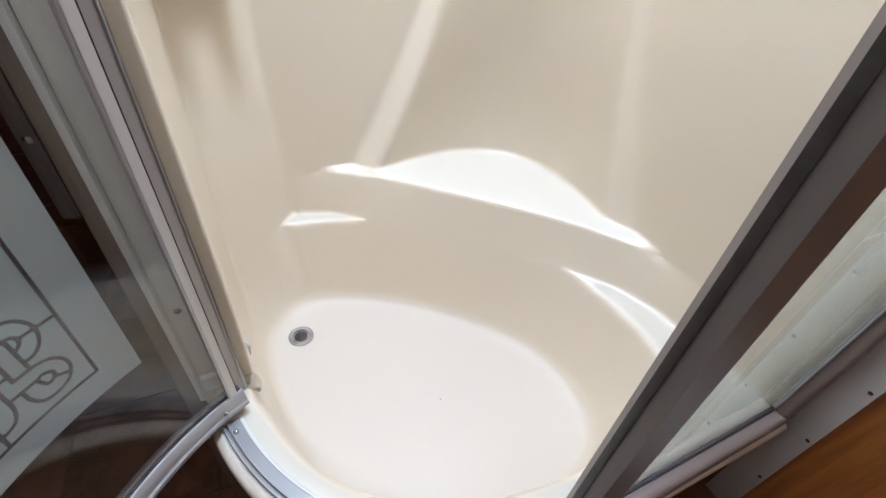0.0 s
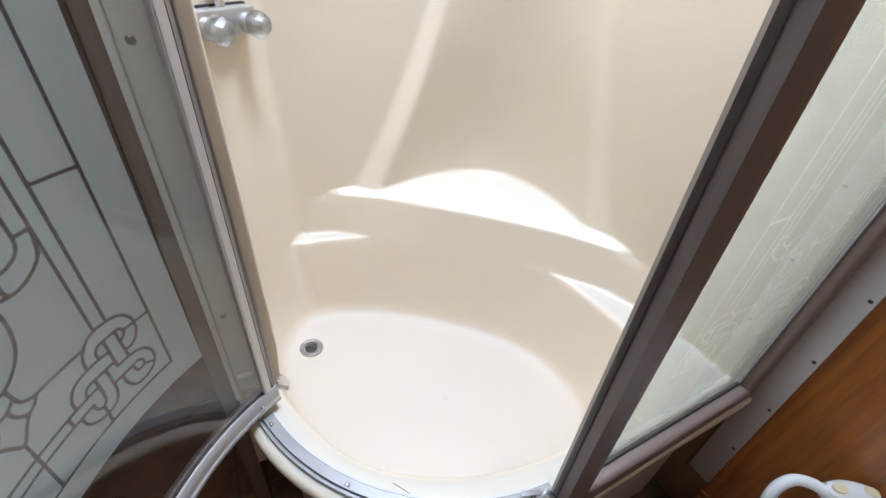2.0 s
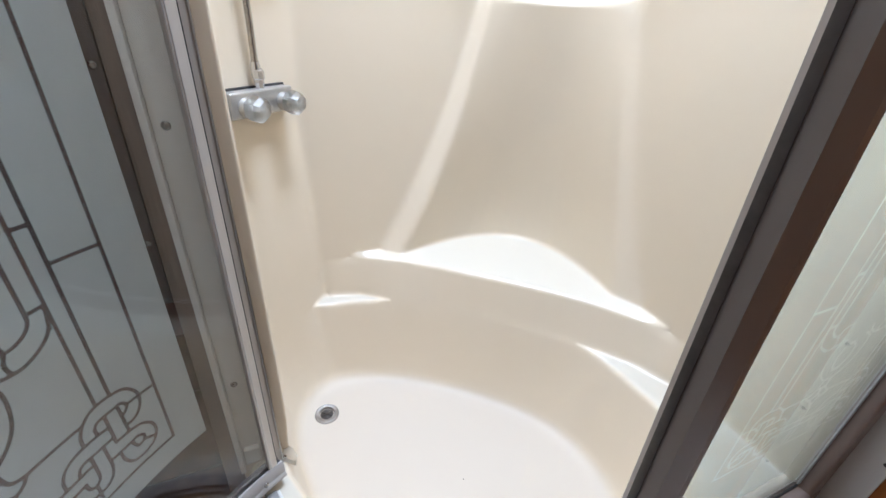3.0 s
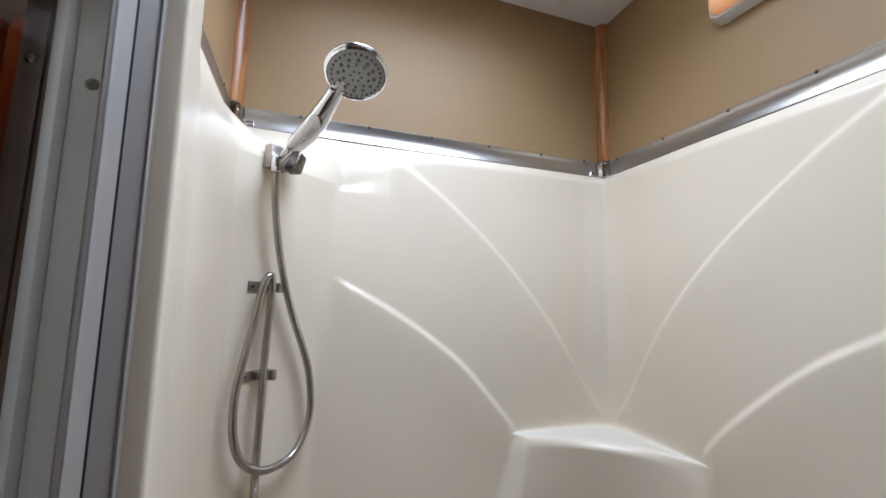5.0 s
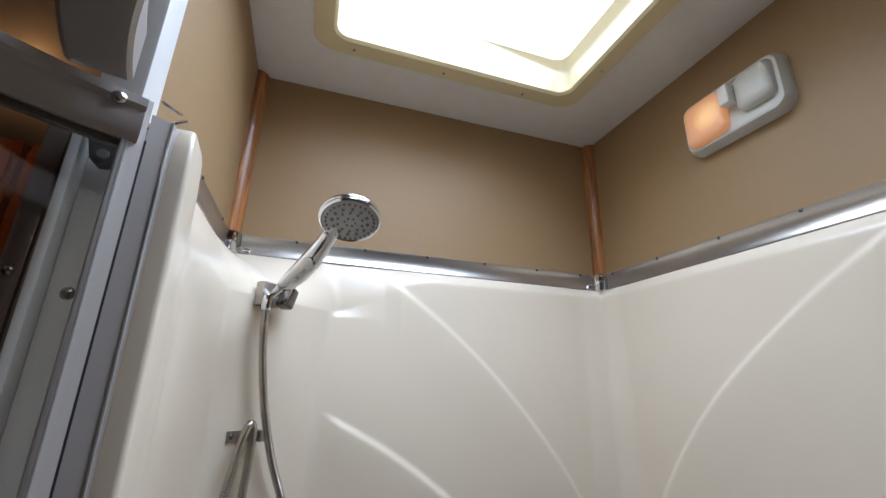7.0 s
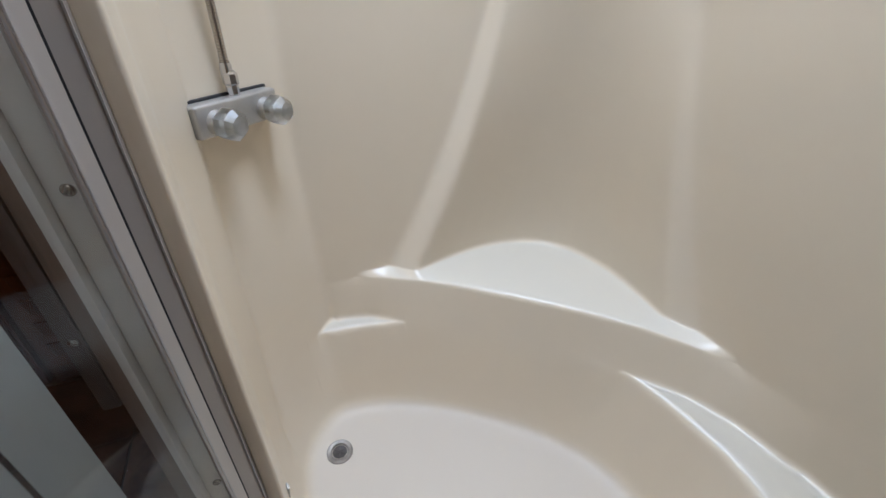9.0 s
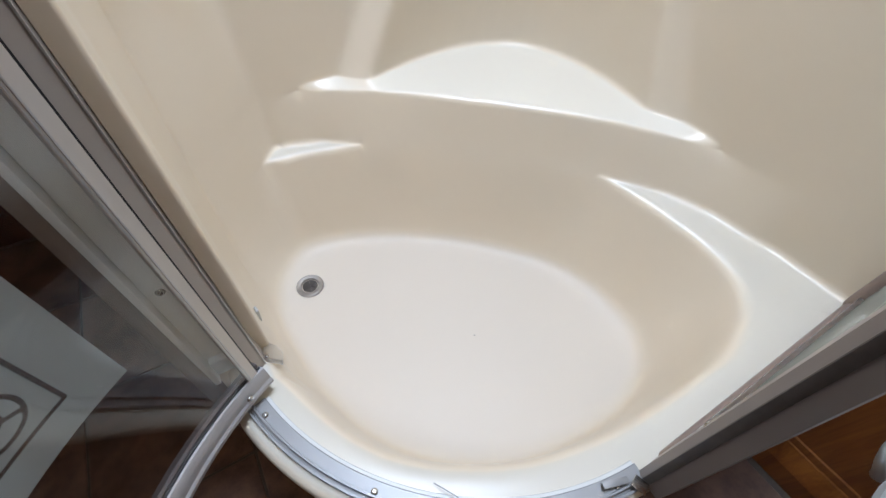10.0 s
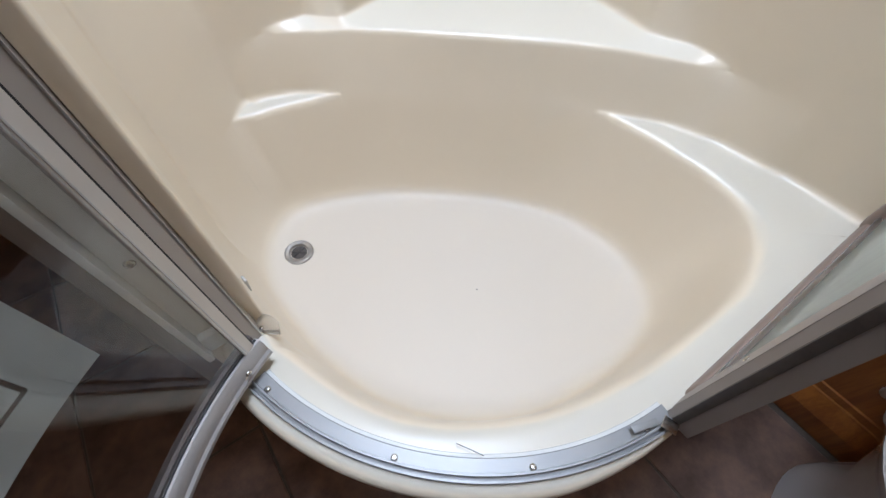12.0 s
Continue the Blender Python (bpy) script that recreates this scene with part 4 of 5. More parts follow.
# etched tracery: distances to the clear lines, kept as an attribute of the frosted film
def tracery(lines, U, V, half=0.0017):
    best = np.full(U.shape, 9.0)
    for ln in lines:
        for (u0, v0), (u1, v1) in zip(ln, ln[1:]):
            n2 = (u1 - u0) ** 2 + (v1 - v0) ** 2
            if n2 < 1e-12:
                continue
            lo_u, hi_u, lo_v, hi_v = min(u0, u1) - 0.01, max(u0, u1) + 0.01, min(v0, v1) - 0.01, max(v0, v1) + 0.01
            m = (U > lo_u) & (U < hi_u) & (V > lo_v) & (V < hi_v)
            if not m.any():
                continue
            t = np.clip(((U[m] - u0) * (u1 - u0) + (V[m] - v0) * (v1 - v0)) / n2, 0, 1)
            best[m] = np.minimum(best[m], np.hypot(U[m] - u0 - t * (u1 - u0), V[m] - v0 - t * (v1 - v0)))
    return np.clip((best - half) / 0.0022 + 0.5, 0, 1)


def oval(cu, cv, a, b, turn, t0=0, t1=360, n=40):
    c, s = math.cos(radians(turn)), math.sin(radians(turn))
    out = []
    for i in range(n + 1):
        t = radians(t0 + (t1 - t0) * i / n)
        x, y = a * math.cos(t), b * math.sin(t)
        out.append((cu + c * x - s * y, cv + s * x + c * y))
    return out


def curl(*pts):
    return [(p.x, p.y) for p in spline([Vector((*q, 0)) for q in pts], 24)]


def tracery_lines(u0, u1, v0, v1):
    """Border, corner knots, double inner lines and scrolls, the same on both sides and at both ends."""
    uc = (u0 + u1) / 2
    half = (v1 - v0) / 2
    border = [[(0, 0), (0, half)], [(0, 0), (uc - u0, 0)], [(0.0, 0.262), (0.041, 0.262)], [(0.041, 0.109), (0.042, half)], [(0.055, 0.109), (0.056, half)],
              [(0.070, 0.230), (0.070, half)], [(0.070, 0.230), (0.056, 0.231)], [(0.042, 0.299), (0.056, 0.299)], [(0.0, 0.086), (0.031, 0.086)], [(0.084, 0.0), (0.083, 0.026)]]
    # two interlaced bands in the corner
    upper = [curl((0.078, 0.078), (0.076, 0.092), (0.066, 0.105), (0.055, 0.109), (0.041, 0.109), (0.027, 0.105), (0.018, 0.091), (0.019, 0.075), (0.027, 0.064), (0.038, 0.062)),
             curl((0.064, 0.079), (0.064, 0.086), (0.060, 0.091), (0.052, 0.092), (0.043, 0.092), (0.035, 0.092), (0.031, 0.086), (0.033, 0.080), (0.038, 0.077)),
             [(0.0525, 0.092), (0.0525, 0.053)], [(0.039, 0.093), (0.038, 0.053)], [(0.0525, 0.053), (0.038, 0.053)],
             curl((0.038, 0.053), (0.025, 0.050), (0.016, 0.041), (0.014, 0.028), (0.020, 0.016), (0.032, 0.011), (0.045, 0.013), (0.052, 0.025), (0.053, 0.038)),
             [(0.064, 0.038), (0.040, 0.038)], curl((0.040, 0.038), (0.033, 0.039), (0.027, 0.034), (0.029, 0.028), (0.036, 0.027), (0.040, 0.038)), [(0.028, 0.028), (0.017, 0.022)]]
    lower = [curl((0.053, 0.076), (0.065, 0.0775), (0.077, 0.0775), (0.090, 0.076), (0.099, 0.071), (0.104, 0.062), (0.105, 0.051)),
             curl((0.052, 0.061), (0.067, 0.061), (0.079, 0.0615), (0.086, 0.061), (0.090, 0.057), (0.091, 0.051)),
             curl((0.064, 0.061), (0.064, 0.045), (0.064, 0.031), (0.068, 0.019), (0.076, 0.014), (0.084, 0.014), (0.093, 0.016), (0.102, 0.023), (0.105, 0.030), (0.105, 0.038)),
             curl((0.077, 0.061), (0.077, 0.043), (0.078, 0.031), (0.083, 0.026), (0.089, 0.029), (0.091, 0.038)),
             [(0.077, 0.051), (0.151, 0.051)], [(0.090, 0.038), (0.151, 0.0385)], [(0.1145, 0.051), (0.1145, 0.038)], [(0.151, 0.0), (0.151, 0.072)]]
    leaf = [[(0.073, 0.100), (0.121, 0.101)], curl((0.121, 0.101), (0.128, 0.103), (0.134, 0.109), (0.137, 0.126)), [(0.137, 0.114), (0.145, 0.109)],
            curl((0.121, 0.101), (0.126, 0.095), (0.134, 0.092), (0.142, 0.099), (0.145, 0.109)), [(0.145, 0.109), (0.151, 0.109)],
            curl((0.133, 0.092), (0.141, 0.084), (0.147, 0.075), (0.151, 0.072)), [(0.137, 0.126), (0.151, 0.127)]]
    scroll = [curl((0.070, 0.230), (0.071, 0.223), (0.076, 0.216), (0.085, 0.211), (0.093, 0.210)),
              curl((0.056, 0.229), (0.059, 0.212), (0.064, 0.203), (0.074, 0.195), (0.086, 0.190), (0.095, 0.190), (0.104, 0.192), (0.113, 0.197), (0.120, 0.206)),
              curl((0.110, 0.222), (0.100, 0.220), (0.095, 0.217), (0.094, 0.209), (0.097, 0.200), (0.095, 0.190)),
              curl((0.125, 0.196), (0.116, 0.192), (0.110, 0.187), (0.107, 0.180), (0.108, 0.165), (0.112, 0.150), (0.119, 0.139), (0.128, 0.131), (0.137, 0.126)),
              curl((0.151, 0.187), (0.138, 0.183), (0.129, 0.172), (0.130, 0.158), (0.137, 0.147), (0.151, 0.142))]
    base = border + upper + lower + leaf + scroll
    out = []
    for ln in base:
        for fu in (1, -1):
            for fv in (1, -1):
                out.append([((u0 + u) if fu > 0 else (u1 - u), (v0 + v) if fv > 0 else (v1 - v)) for u, v in ln])
    return out


def film(name, u0, u1, v0, v1, place, lines, parent, label, step=0.003, mat=None):
    us, vs = np.linspace(u0, u1, int((u1 - u0) / step)), np.linspace(v0, v1, int((v1 - v0) / step))
    U, V = np.meshgrid(us, vs)
    xy = np.array([place(float(u)) for u in us])
    P_ = np.stack([np.broadcast_to(xy[:, 0], U.shape), np.broadcast_to(xy[:, 1], U.shape), V], -1)
    me = grid_mesh(name, P_)
    at = me.attributes.new("frost", "FLOAT", "POINT")
    at.data.foreach_set("value", tracery(lines, U, V).astype(np.float32).ravel())
    return finish(name, me, mat or ETCH, parent, label, angle=180)


film("etched_film", 0.088, 0.463, 0.677, 1.695, lambda u: on_door(u, 0.0042), tracery_lines(0.1245, 0.4265, 0.709, 1.661), door, "sandblasted tracery on the glass", 0.0019)

# ---- post and fixed pane ----
post = thing("corner_post", "satin grey aluminium post between shower door and fixed pane", "post", at=(0.45, -0.945, RIM))
bm = bmesh.new()
plan = [(0.4142, -0.9345), (0.4195, -0.9270), (0.4225, -0.9275), (0.4235, -0.938), (0.428, -0.940), (0.430, -0.928), (0.460, -0.928), (0.460, -0.962), (0.443, -0.962), (0.439, -0.966), (0.414, -0.960)]
lo_, hi_ = [bm.verts.new((x, y, RIM + 0.004)) for x, y in plan], [bm.verts.new((x, y, 1.87)) for x, y in plan]
for i in range(len(plan)):
    j = (i + 1) % len(plan)
    bm.faces.new((lo_[i], lo_[j], hi_[j], hi_[i]))
bm.faces.new(lo_)
bm.faces.new(hi_)
part("post_bar", bm, BRONZE, post, smooth=False)
part("magnet_strip", one_box(0.4126, 0.4139, -0.9440, -0.9350, RIM + 0.012, 1.85, bevel=0.0005), SEAL, post, "dark brown magnetic door seal")
screw(post, pose(0.446, -0.928, 0.60, -90), 0.004)

pane = thing("fixed_pane", "fixed frosted glass pane in a grey aluminium frame", "shower screen", at=(0.7, -0.948, RIM))
part("bottom_frame", one_box(0.4602, 0.9388, -0.974, -0.934, RIM - 0.022, RIM + 0.028, bevel=0.010, seg=4), BROWN_ALU, pane)
part("top_frame", one_box(0.4602, 0.897, -0.960, -0.934, 1.82, 1.855, bevel=0.003), BRONZE, pane)
part("side_frame", one_box(0.897, 0.941, -0.9725, -0.930, RIM + 0.010, 1.855, bevel=0.010, seg=4), BROWN_ALU, pane)
part("gasket", one_box(0.461, 0.896, -0.9535, -0.9503, RIM + 0.024, RIM + 0.0335, bevel=0.001), BLACK, pane, "black glazing gasket")
part("gasket", one_box(0.8915, 0.8985, -0.9535, -0.9503, RIM + 0.034, 1.82, bevel=0.001), GREY_RUBBER, pane, "grey glazing gasket")
part("glass_pane", one_box(0.459, 0.899, -0.950, -0.945, RIM + 0.026, 1.822), PANE_GLASS, pane).visible_shadow = False
film("etched_film", 0.4615, 0.8955, RIM + 0.036, 1.819, lambda u: (u, -0.9438), tracery_lines(0.572, 0.862, 0.682, 1.65), pane, "sandblasted tracery on the glass", 0.0026, ETCH_PALE)
part("seal", one_box(0.461, 0.896, -0.9445, -0.9385, RIM + 0.036, RIM + 0.046, bevel=0.002), ACRYLIC, pane, "clear glazing seal")


def leaning(ob, lx, ly, z0=1.0):
    """Leans an upright thing to fit the camera's view, by metres a metre."""
    for o in ob.children_recursive:
        for v_ in o.data.vertices:
            v_.co.x += lx * (v_.co.z - z0)
            v_.co.y += ly * (v_.co.z - z0)


leaning(jamb, -0.012, 0.0)
leaning(door, -0.012, 0.006)
leaning(post, -0.010, 0.016)

# ---- curved header over the door ----
head = thing("header_track", "grey aluminium header curved over the shower entrance", "track", at=(0.2, -0.85, 1.85))
hs = [(0.008, 1.846), (0.011, 1.843), (0.044, 1.843), (0.047, 1.846), (0.047, 1.852), (0.043, 1.856), (0.043, 1.888), (0.038, 1.892), (0.014, 1.892), (0.008, 1.888)]
part("header", sweep(bow(0.0, n=72) + [(0.46, -0.930), (0.935, -0.932)], hs), ALU_J, head, smooth=False)

# ---- shower set on the diagonal wall ----
NRM = Vector((math.sqrt(0.5), -math.sqrt(0.5), 0))
ALONG = Vector((math.sqrt(0.5), math.sqrt(0.5), 0))


def on_diag(p):
    """A turned frame on the diagonal wall: x along it to the right, y up, z out of it; p is a plan point on it."""
    return Matrix(((ALONG.x, 0, NRM.x, p[0]), (ALONG.y, 0, NRM.y, p[1]), (0, 1, 0, p[2]), (0, 0, 0, 1)))


valve = thing("shower_valve", "chrome shower valve with two clear acrylic knobs", "shower valve", at=(0.105, -0.157, 1.0))
VM = on_diag((0.108, -0.154, 1.012))
part("back_gasket", local(one_box(-0.0875, 0.0855, -0.0275, 0.0275, -0.004, 0.006, bevel=0.001), VM), BLACK, valve, "thin black gasket")
part("body", local(one_box(-0.084, 0.082, -0.024, 0.024, 0.003, 0.030, bevel=0.005, seg=3), VM), WORN, valve)
for sx in (-0.0508, 0.0508):
    part("stem", lathe([(0.0185, 0.028), (0.0185, 0.036), (0.017, 0.040), (0.015, 0.046)], VM @ pose(sx, -0.004, 0), 24), WORN, valve)
    bm = bmesh.new()
    rows = []
    for z, r in ((0.042, 0.017), (0.046, 0.0215), (0.060, 0.0225), (0.067, 0.0215), (0.076, 0.014), (0.078, 0.006)):
        rows.append([bm.verts.new(VM @ pose(sx, -0.004, 0) @ Vector(((r * (1 + 0.09 * (i % 2))) * math.cos(2 * math.pi * i / 12), (r * (1 + 0.09 * (i % 2))) * math.sin(2 * math.pi * i / 12), z))) for i in range(12)])
    for a, b in zip(rows, rows[1:]):
        for i in range(12):
            j = (i + 1) % 12
            bm.faces.new((a[i], a[j], b[j], b[i]))
    bm.faces.new(rows[0])
    bm.faces.new(rows[-1])
    knob = part("knob", bm, ACRYLIC, valve, "clear faceted acrylic knob", smooth=False)
    part("knob_insert", lathe([(0.0, 0.070), (0.007, 0.070), (0.0085, 0.060), (0.0085, 0.040)], VM @ pose(sx, -0.004, 0), 18), MILKY, knob, "pale core of the knob")
part("hose_nut", lathe([(0.0075, 0.022), (0.0095, 0.026), (0.0095, 0.040), (0.0115, 0.042), (0.0115, 0.056), (0.008, 0.060)], Matrix.Translation(VM @ Vector((0.004, 0, 0.017))), 8), CHROME, valve, smooth=False)

hose = thing("shower_hose", "coiled stainless shower hose looped over a wall clip", "hose", at=(0.12, -0.17, 1.4))
path = [(0.120, -0.163, 1.060), (0.120, -0.165, 1.10), (0.120, -0.168, 1.16), (0.118, -0.171, 1.25), (0.118, -0.172, 1.33), (0.118, -0.171, 1.405), (0.119, -0.170, 1.47), (0.121, -0.170, 1.53), (0.120, -0.174, 1.562),
        (0.115, -0.182, 1.566), (0.108, -0.187, 1.545), (0.100, -0.193, 1.493), (0.089, -0.205, 1.426), (0.083, -0.211, 1.376), (0.085, -0.209, 1.325), (0.094, -0.200, 1.288), (0.112, -0.182, 1.262),
        (0.137, -0.157, 1.250), (0.170, -0.124, 1.256), (0.190, -0.103, 1.287), (0.198, -0.094, 1.33), (0.192, -0.101, 1.39), (0.178, -0.114, 1.44), (0.153, -0.139, 1.51), (0.133, -0.160, 1.585),
        (0.120, -0.172, 1.66), (0.114, -0.179, 1.72), (0.113, -0.181, 1.768)]
part("hose_coil", tube(spline(path, 3200), 0.0068, 10, 0.0011, 0.0042), HOSE, hose)
for q, up in (((0.120, -0.163, 1.058), 0), ((0.113, -0.181, 1.745), 1)):
    part("ferrule", lathe([(0.0075, 0), (0.0092, 0.002), (0.0092, 0.02), (0.0078, 0.026)], Matrix.Translation(q), 20), CHROME, hose, "smooth chrome hose end")
for z, lab in ((1.549, 0), (1.402, 1)):
    clip = thing("hose_clip", "small nickel hose clip screwed to the stall wall", "clip", "hose clips", at=(0.11, -0.155, z))
    M = on_diag((0.108, -0.154, z))
    part("plate", local(one_box(-0.034, 0.018, -0.0085, 0.0085, 0.0, 0.0022, bevel=0.0008), M), NICKEL, clip)
    part("arm", local(one_box(-0.012, 0.014, -0.0065, 0.0065, 0.0022, 0.016, bevel=0.004), M), NICKEL, clip)
    part("lug", local(one_box(0.012, 0.021, -0.0095, 0.008, 0.002, 0.022, bevel=0.002), M), NICKEL, clip)
    screw(clip, M @ pose(-0.026, 0, 0.0022), 0.0035, mat=DARK)

shead = thing("hand_shower", "chrome hand shower head resting in its wall bracket", "shower head", at=(0.12, -0.165, 1.77))
BM_ = on_diag((0.108, -0.154, 1.775))
part("bracket", local(one_box(-0.025, 0.016, -0.021, 0.021, 0.0, 0.020, bevel=0.004), BM_), NICKEL, shead)
part("cradle", local(one_box(0.004, 0.027, -0.014, 0.024, 0.018, 0.044, bevel=0.006, seg=3), BM_ @ pose(0, 0, 0, 0, 12, -18)), DIM_NICKEL, shead, "tilting cradle, darkened for its reflections")
neck0, neck1 = Vector((0.124, -0.184, 1.776)), Vector((0.203, -0.292, 1.864))
hdir = (neck1 - neck0).normalized()
bm = bmesh.new()
rows = []
sref = hdir.cross(Vector((0, 0, 1))).normalized()
uref = sref.cross(hdir)
for t, r in ((-0.08, 0.006), (0.02, 0.0075), (0.10, 0.0085), (0.14, 0.0085), (0.16, 0.012), (0.22, 0.0145), (0.4, 0.0165), (0.62, 0.0165), (0.82, 0.0135), (0.96, 0.0125), (1.04, 0.016), (1.10, 0.020)):
    c = neck0 + (neck1 - neck0) * t - uref * 0.012 * math.sin(max(0, t) * math.pi)
    rows.append([bm.verts.new(c + r * (math.cos(2 * math.pi * i / 24) * sref * 1.1 + math.sin(2 * math.pi * i / 24) * uref * 0.85)) for i in range(24)])
for a, b in zip(rows, rows[1:]):
    for i in range(24):
        j = (i + 1) % 24
        bm.faces.new((a[i], a[j], b[j], b[i]))
bm.faces.new(rows[0])
bm.faces.new(rows[-1])
part("handle", bm, CHROME, shead, angle=80)
fn = Vector((-0.02, -0.42, -0.907)).normalized()
disc = Vector((0.226, -0.322, 1.876))
fx = hdir - fn * hdir.dot(fn)
fx.normalize()
fy = fn.cross(fx)
DM = Matrix(((fx.x, fy.x, fn.x, disc.x), (fx.y, fy.y, fn.y, disc.y), (fx.z, fy.z, fn.z, disc.z), (0, 0, 0, 1)))
part("head_shell", lathe([(0, -0.024), (0.02, -0.023), (0.036, -0.017), (0.0445, -0.008), (0.0475, -0.003), (0.0478, 0.000), (0.0462, 0.0015), (0.0462, 0.0035), (0.0468, 0.0055), (0.0440, 0.008), (0.042, 0.006)], DM, 48), CHROME, shead)
faceplate = part("nozzle_plate", lathe([(0.042, 0.006), (0.0395, 0.0075), (0.0, 0.0085)], DM, 48), GREY_RUBBER, shead, "grey nozzle plate")
for ringr, count, r in ((0.0365, 28, 0.0021), (0.027, 12, 0.003), (0.0195, 10, 0.0024), (0.008, 6, 0.0013)):
    for i in range(count):
        a = 2 * math.pi * i / count
        part("nozzle", lathe([(r, 0.0066), (r * 0.9, 0.0096), (r * 0.5, 0.0102), (0, 0.0085)], DM @ pose(ringr * math.cos(a), ringr * math.sin(a), 0.0004), 8), NOZZLE if count != 6 else DARK, faceplate)
part("lever", lathe([(0.0035, 0), (0.004, 0.008), (0.002, 0.012), (0, 0.013)], DM @ pose(-0.0435, 0.012, 0.004), 10), CHROME, shead)
front = Vector((0.02, -0.96, -0.28))
front = (front - hdir * front.dot(hdir)).normalized()
part("button", lathe([(0.011, 0), (0.011, 0.002), (0.008, 0.003), (0, 0.003)], Matrix.Translation(neck0 + (neck1 - neck0) * 0.62 - uref * 0.012 * math.sin(0.62 * math.pi) + front * 0.0142) @ Vector((0, 0, 1)).rotation_difference(front).to_matrix().to_4x4(), 24), CHROME, shead)

# ---- drain ----
drain = thing("floor_drain", "round stainless drain in the shower floor", "drain", at=(0.178, -0.27, PAN))
DZ = PAN + 0.0060
part("flange", lathe([(0.032, -0.004), (0.0315, 0.0), (0.028, 0.0022), (0.021, 0.0012), (0.018, -0.006), (0.017, -0.03)], pose(0.178, -0.27, DZ), 40), RING, drain)
part("strainer", lathe([(0.0175, -0.003), (0.0, -0.003)], pose(0.178, -0.27, DZ), 24), DARK, drain)
for a in range(0, 180, 60):
    part("strainer_bar", local(one_box(-0.017, 0.017, -0.0009, 0.0009, -0.003, -0.0008), pose(0.178, -0.27, DZ, 0, 0, a + 20)), DARK, drain)

# ---- wall lamp ----
lamp = thing("wall_lamp", "grey-white wall lamp with one lit lens and a rocker switch", "lamp", at=(W, -0.46, 2.165))
LM = Matrix(((0, 0, -1, W), (-1, 0, 0, -0.450), (0, 1, 0, 2.171), (0, 0, 0, 1)))


def flat_loft(levels, m, cap=True):
    bm = bmesh.new()
    rows = [[bm.verts.new(m @ Vector((x, y, z))) for x, y in pts] for pts, z in levels]
    for a, b in zip(rows, rows[1:]):
        for i in range(len(a)):
            j = (i + 1) % len(a)
            bm.faces.new((a[i], a[j], b[j], b[i]))
    if cap:
        bm.faces.new(rows[-1])
    return bm


rr_ = rounded_rect
part("lamp_base", flat_loft([(rr_(-0.105, 0.104, -0.062, 0.062, 0.026), 0.0), (rr_(-0.104, 0.103, -0.061, 0.061, 0.026), 0.012), (rr_(-0.099, 0.097, -0.055, 0.055, 0.022), 0.024), (rr_(-0.095, 0.092, -0.050, 0.050, 0.02), 0.025),
                             (rr_(-0.093, 0.090, -0.048, 0.048, 0.02), 0.021)], LM), LAMP_PLASTIC, lamp)
GLOW = bpy.data.materials.new("lit frosted lens")
GLOW.use_nodes = True
nt = GLOW.node_tree
b = nt.nodes["Principled BSDF"]
b.inputs["Base Color"].default_value = (0.42, 0.30, 0.22, 1)
b.inputs["Roughness"].default_value = 0.35
co = nt.nodes.new("ShaderNodeNewGeometry")
vd = nt.nodes.new("ShaderNodeVectorMath")
vd.operation = "DISTANCE"
vd.inputs[1].default_value = (0.912, -0.412, 2.173)
rp = nt.nodes.new("ShaderNodeValToRGB")
rp.color_ramp.elements[0].position, rp.color_ramp.elements[0].color = 0.010, (1.0, 0.55, 0.16, 1)
rp.color_ramp.elements[1].position, rp.color_ramp.elements[1].color = 0.085, (0.26, 0.105, 0.045, 1)
mid_stop = rp.color_ramp.elements.new(0.03)
mid_stop.color = (0.62, 0.24, 0.075, 1)
nt.links.new(co.outputs["Position"], vd.inputs[0])
nt.links.new(vd.outputs["Value"], rp.inputs["Fac"])
nt.links.new(rp.outputs["Color"], b.inputs["Emission Color"])
b.inputs["Emission Strength"].default_value = 2.2
part("lit_lens", flat_loft([(rr_(-0.093, -0.004, -0.0475, 0.0475, 0.016), 0.020), (rr_(-0.092, -0.005, -0.0465, 0.0465, 0.016), 0.031), (rr_(-0.088, -0.008, -0.043, 0.043, 0.014), 0.036), (rr_(-0.080, -0.016, -0.034, 0.034, 0.012), 0.038)], LM), GLOW, lamp, "frosted lens glowing orange", angle=75)
part("unlit_lens", flat_loft([(rr_(0.020, 0.089, -0.030, 0.0475, 0.016), 0.020), (rr_(0.021, 0.088, -0.029, 0.0465, 0.016), 0.030), (rr_(0.026, 0.084, -0.024, 0.042, 0.014), 0.036), (rr_(0.036, 0.074, -0.014, 0.032, 0.012), 0.038)], LM), LAMP_PLASTIC, lamp, "unlit grey lens", angle=75)
part("rocker_switch", local(one_box(-0.002, 0.019, -0.004, 0.036, 0.022, 0.048, bevel=0.003), LM), WHITE_PLASTIC, lamp, "white rocker switch")

# ---- ceiling lamp of the adjoining room ----
dome = thing("ceiling_lamp", "warm lit ceiling lamp in the adjoining room", "lamp", at=(-0.557, 0.215, CEIL))
WARM = bpy.data.materials.new("lit warm glass")
WARM.use_nodes = True
b = WARM.node_tree.nodes["Principled BSDF"]
b.inputs["Base Color"].default_value = (0.8, 0.6, 0.4, 1)
b.inputs["Emission Color"].default_value = (1.0, 0.52, 0.16, 1)
b.inputs["Emission Strength"].default_value = 0.6
part("lamp_ring", lathe([(0.085, -0.001), (0.084, -0.008), (0.055, -0.018), (0.03, -0.016), (0.024, -0.008)], pose(-0.557, 0.215, CEIL), 32), CREAM_PLASTIC, dome)
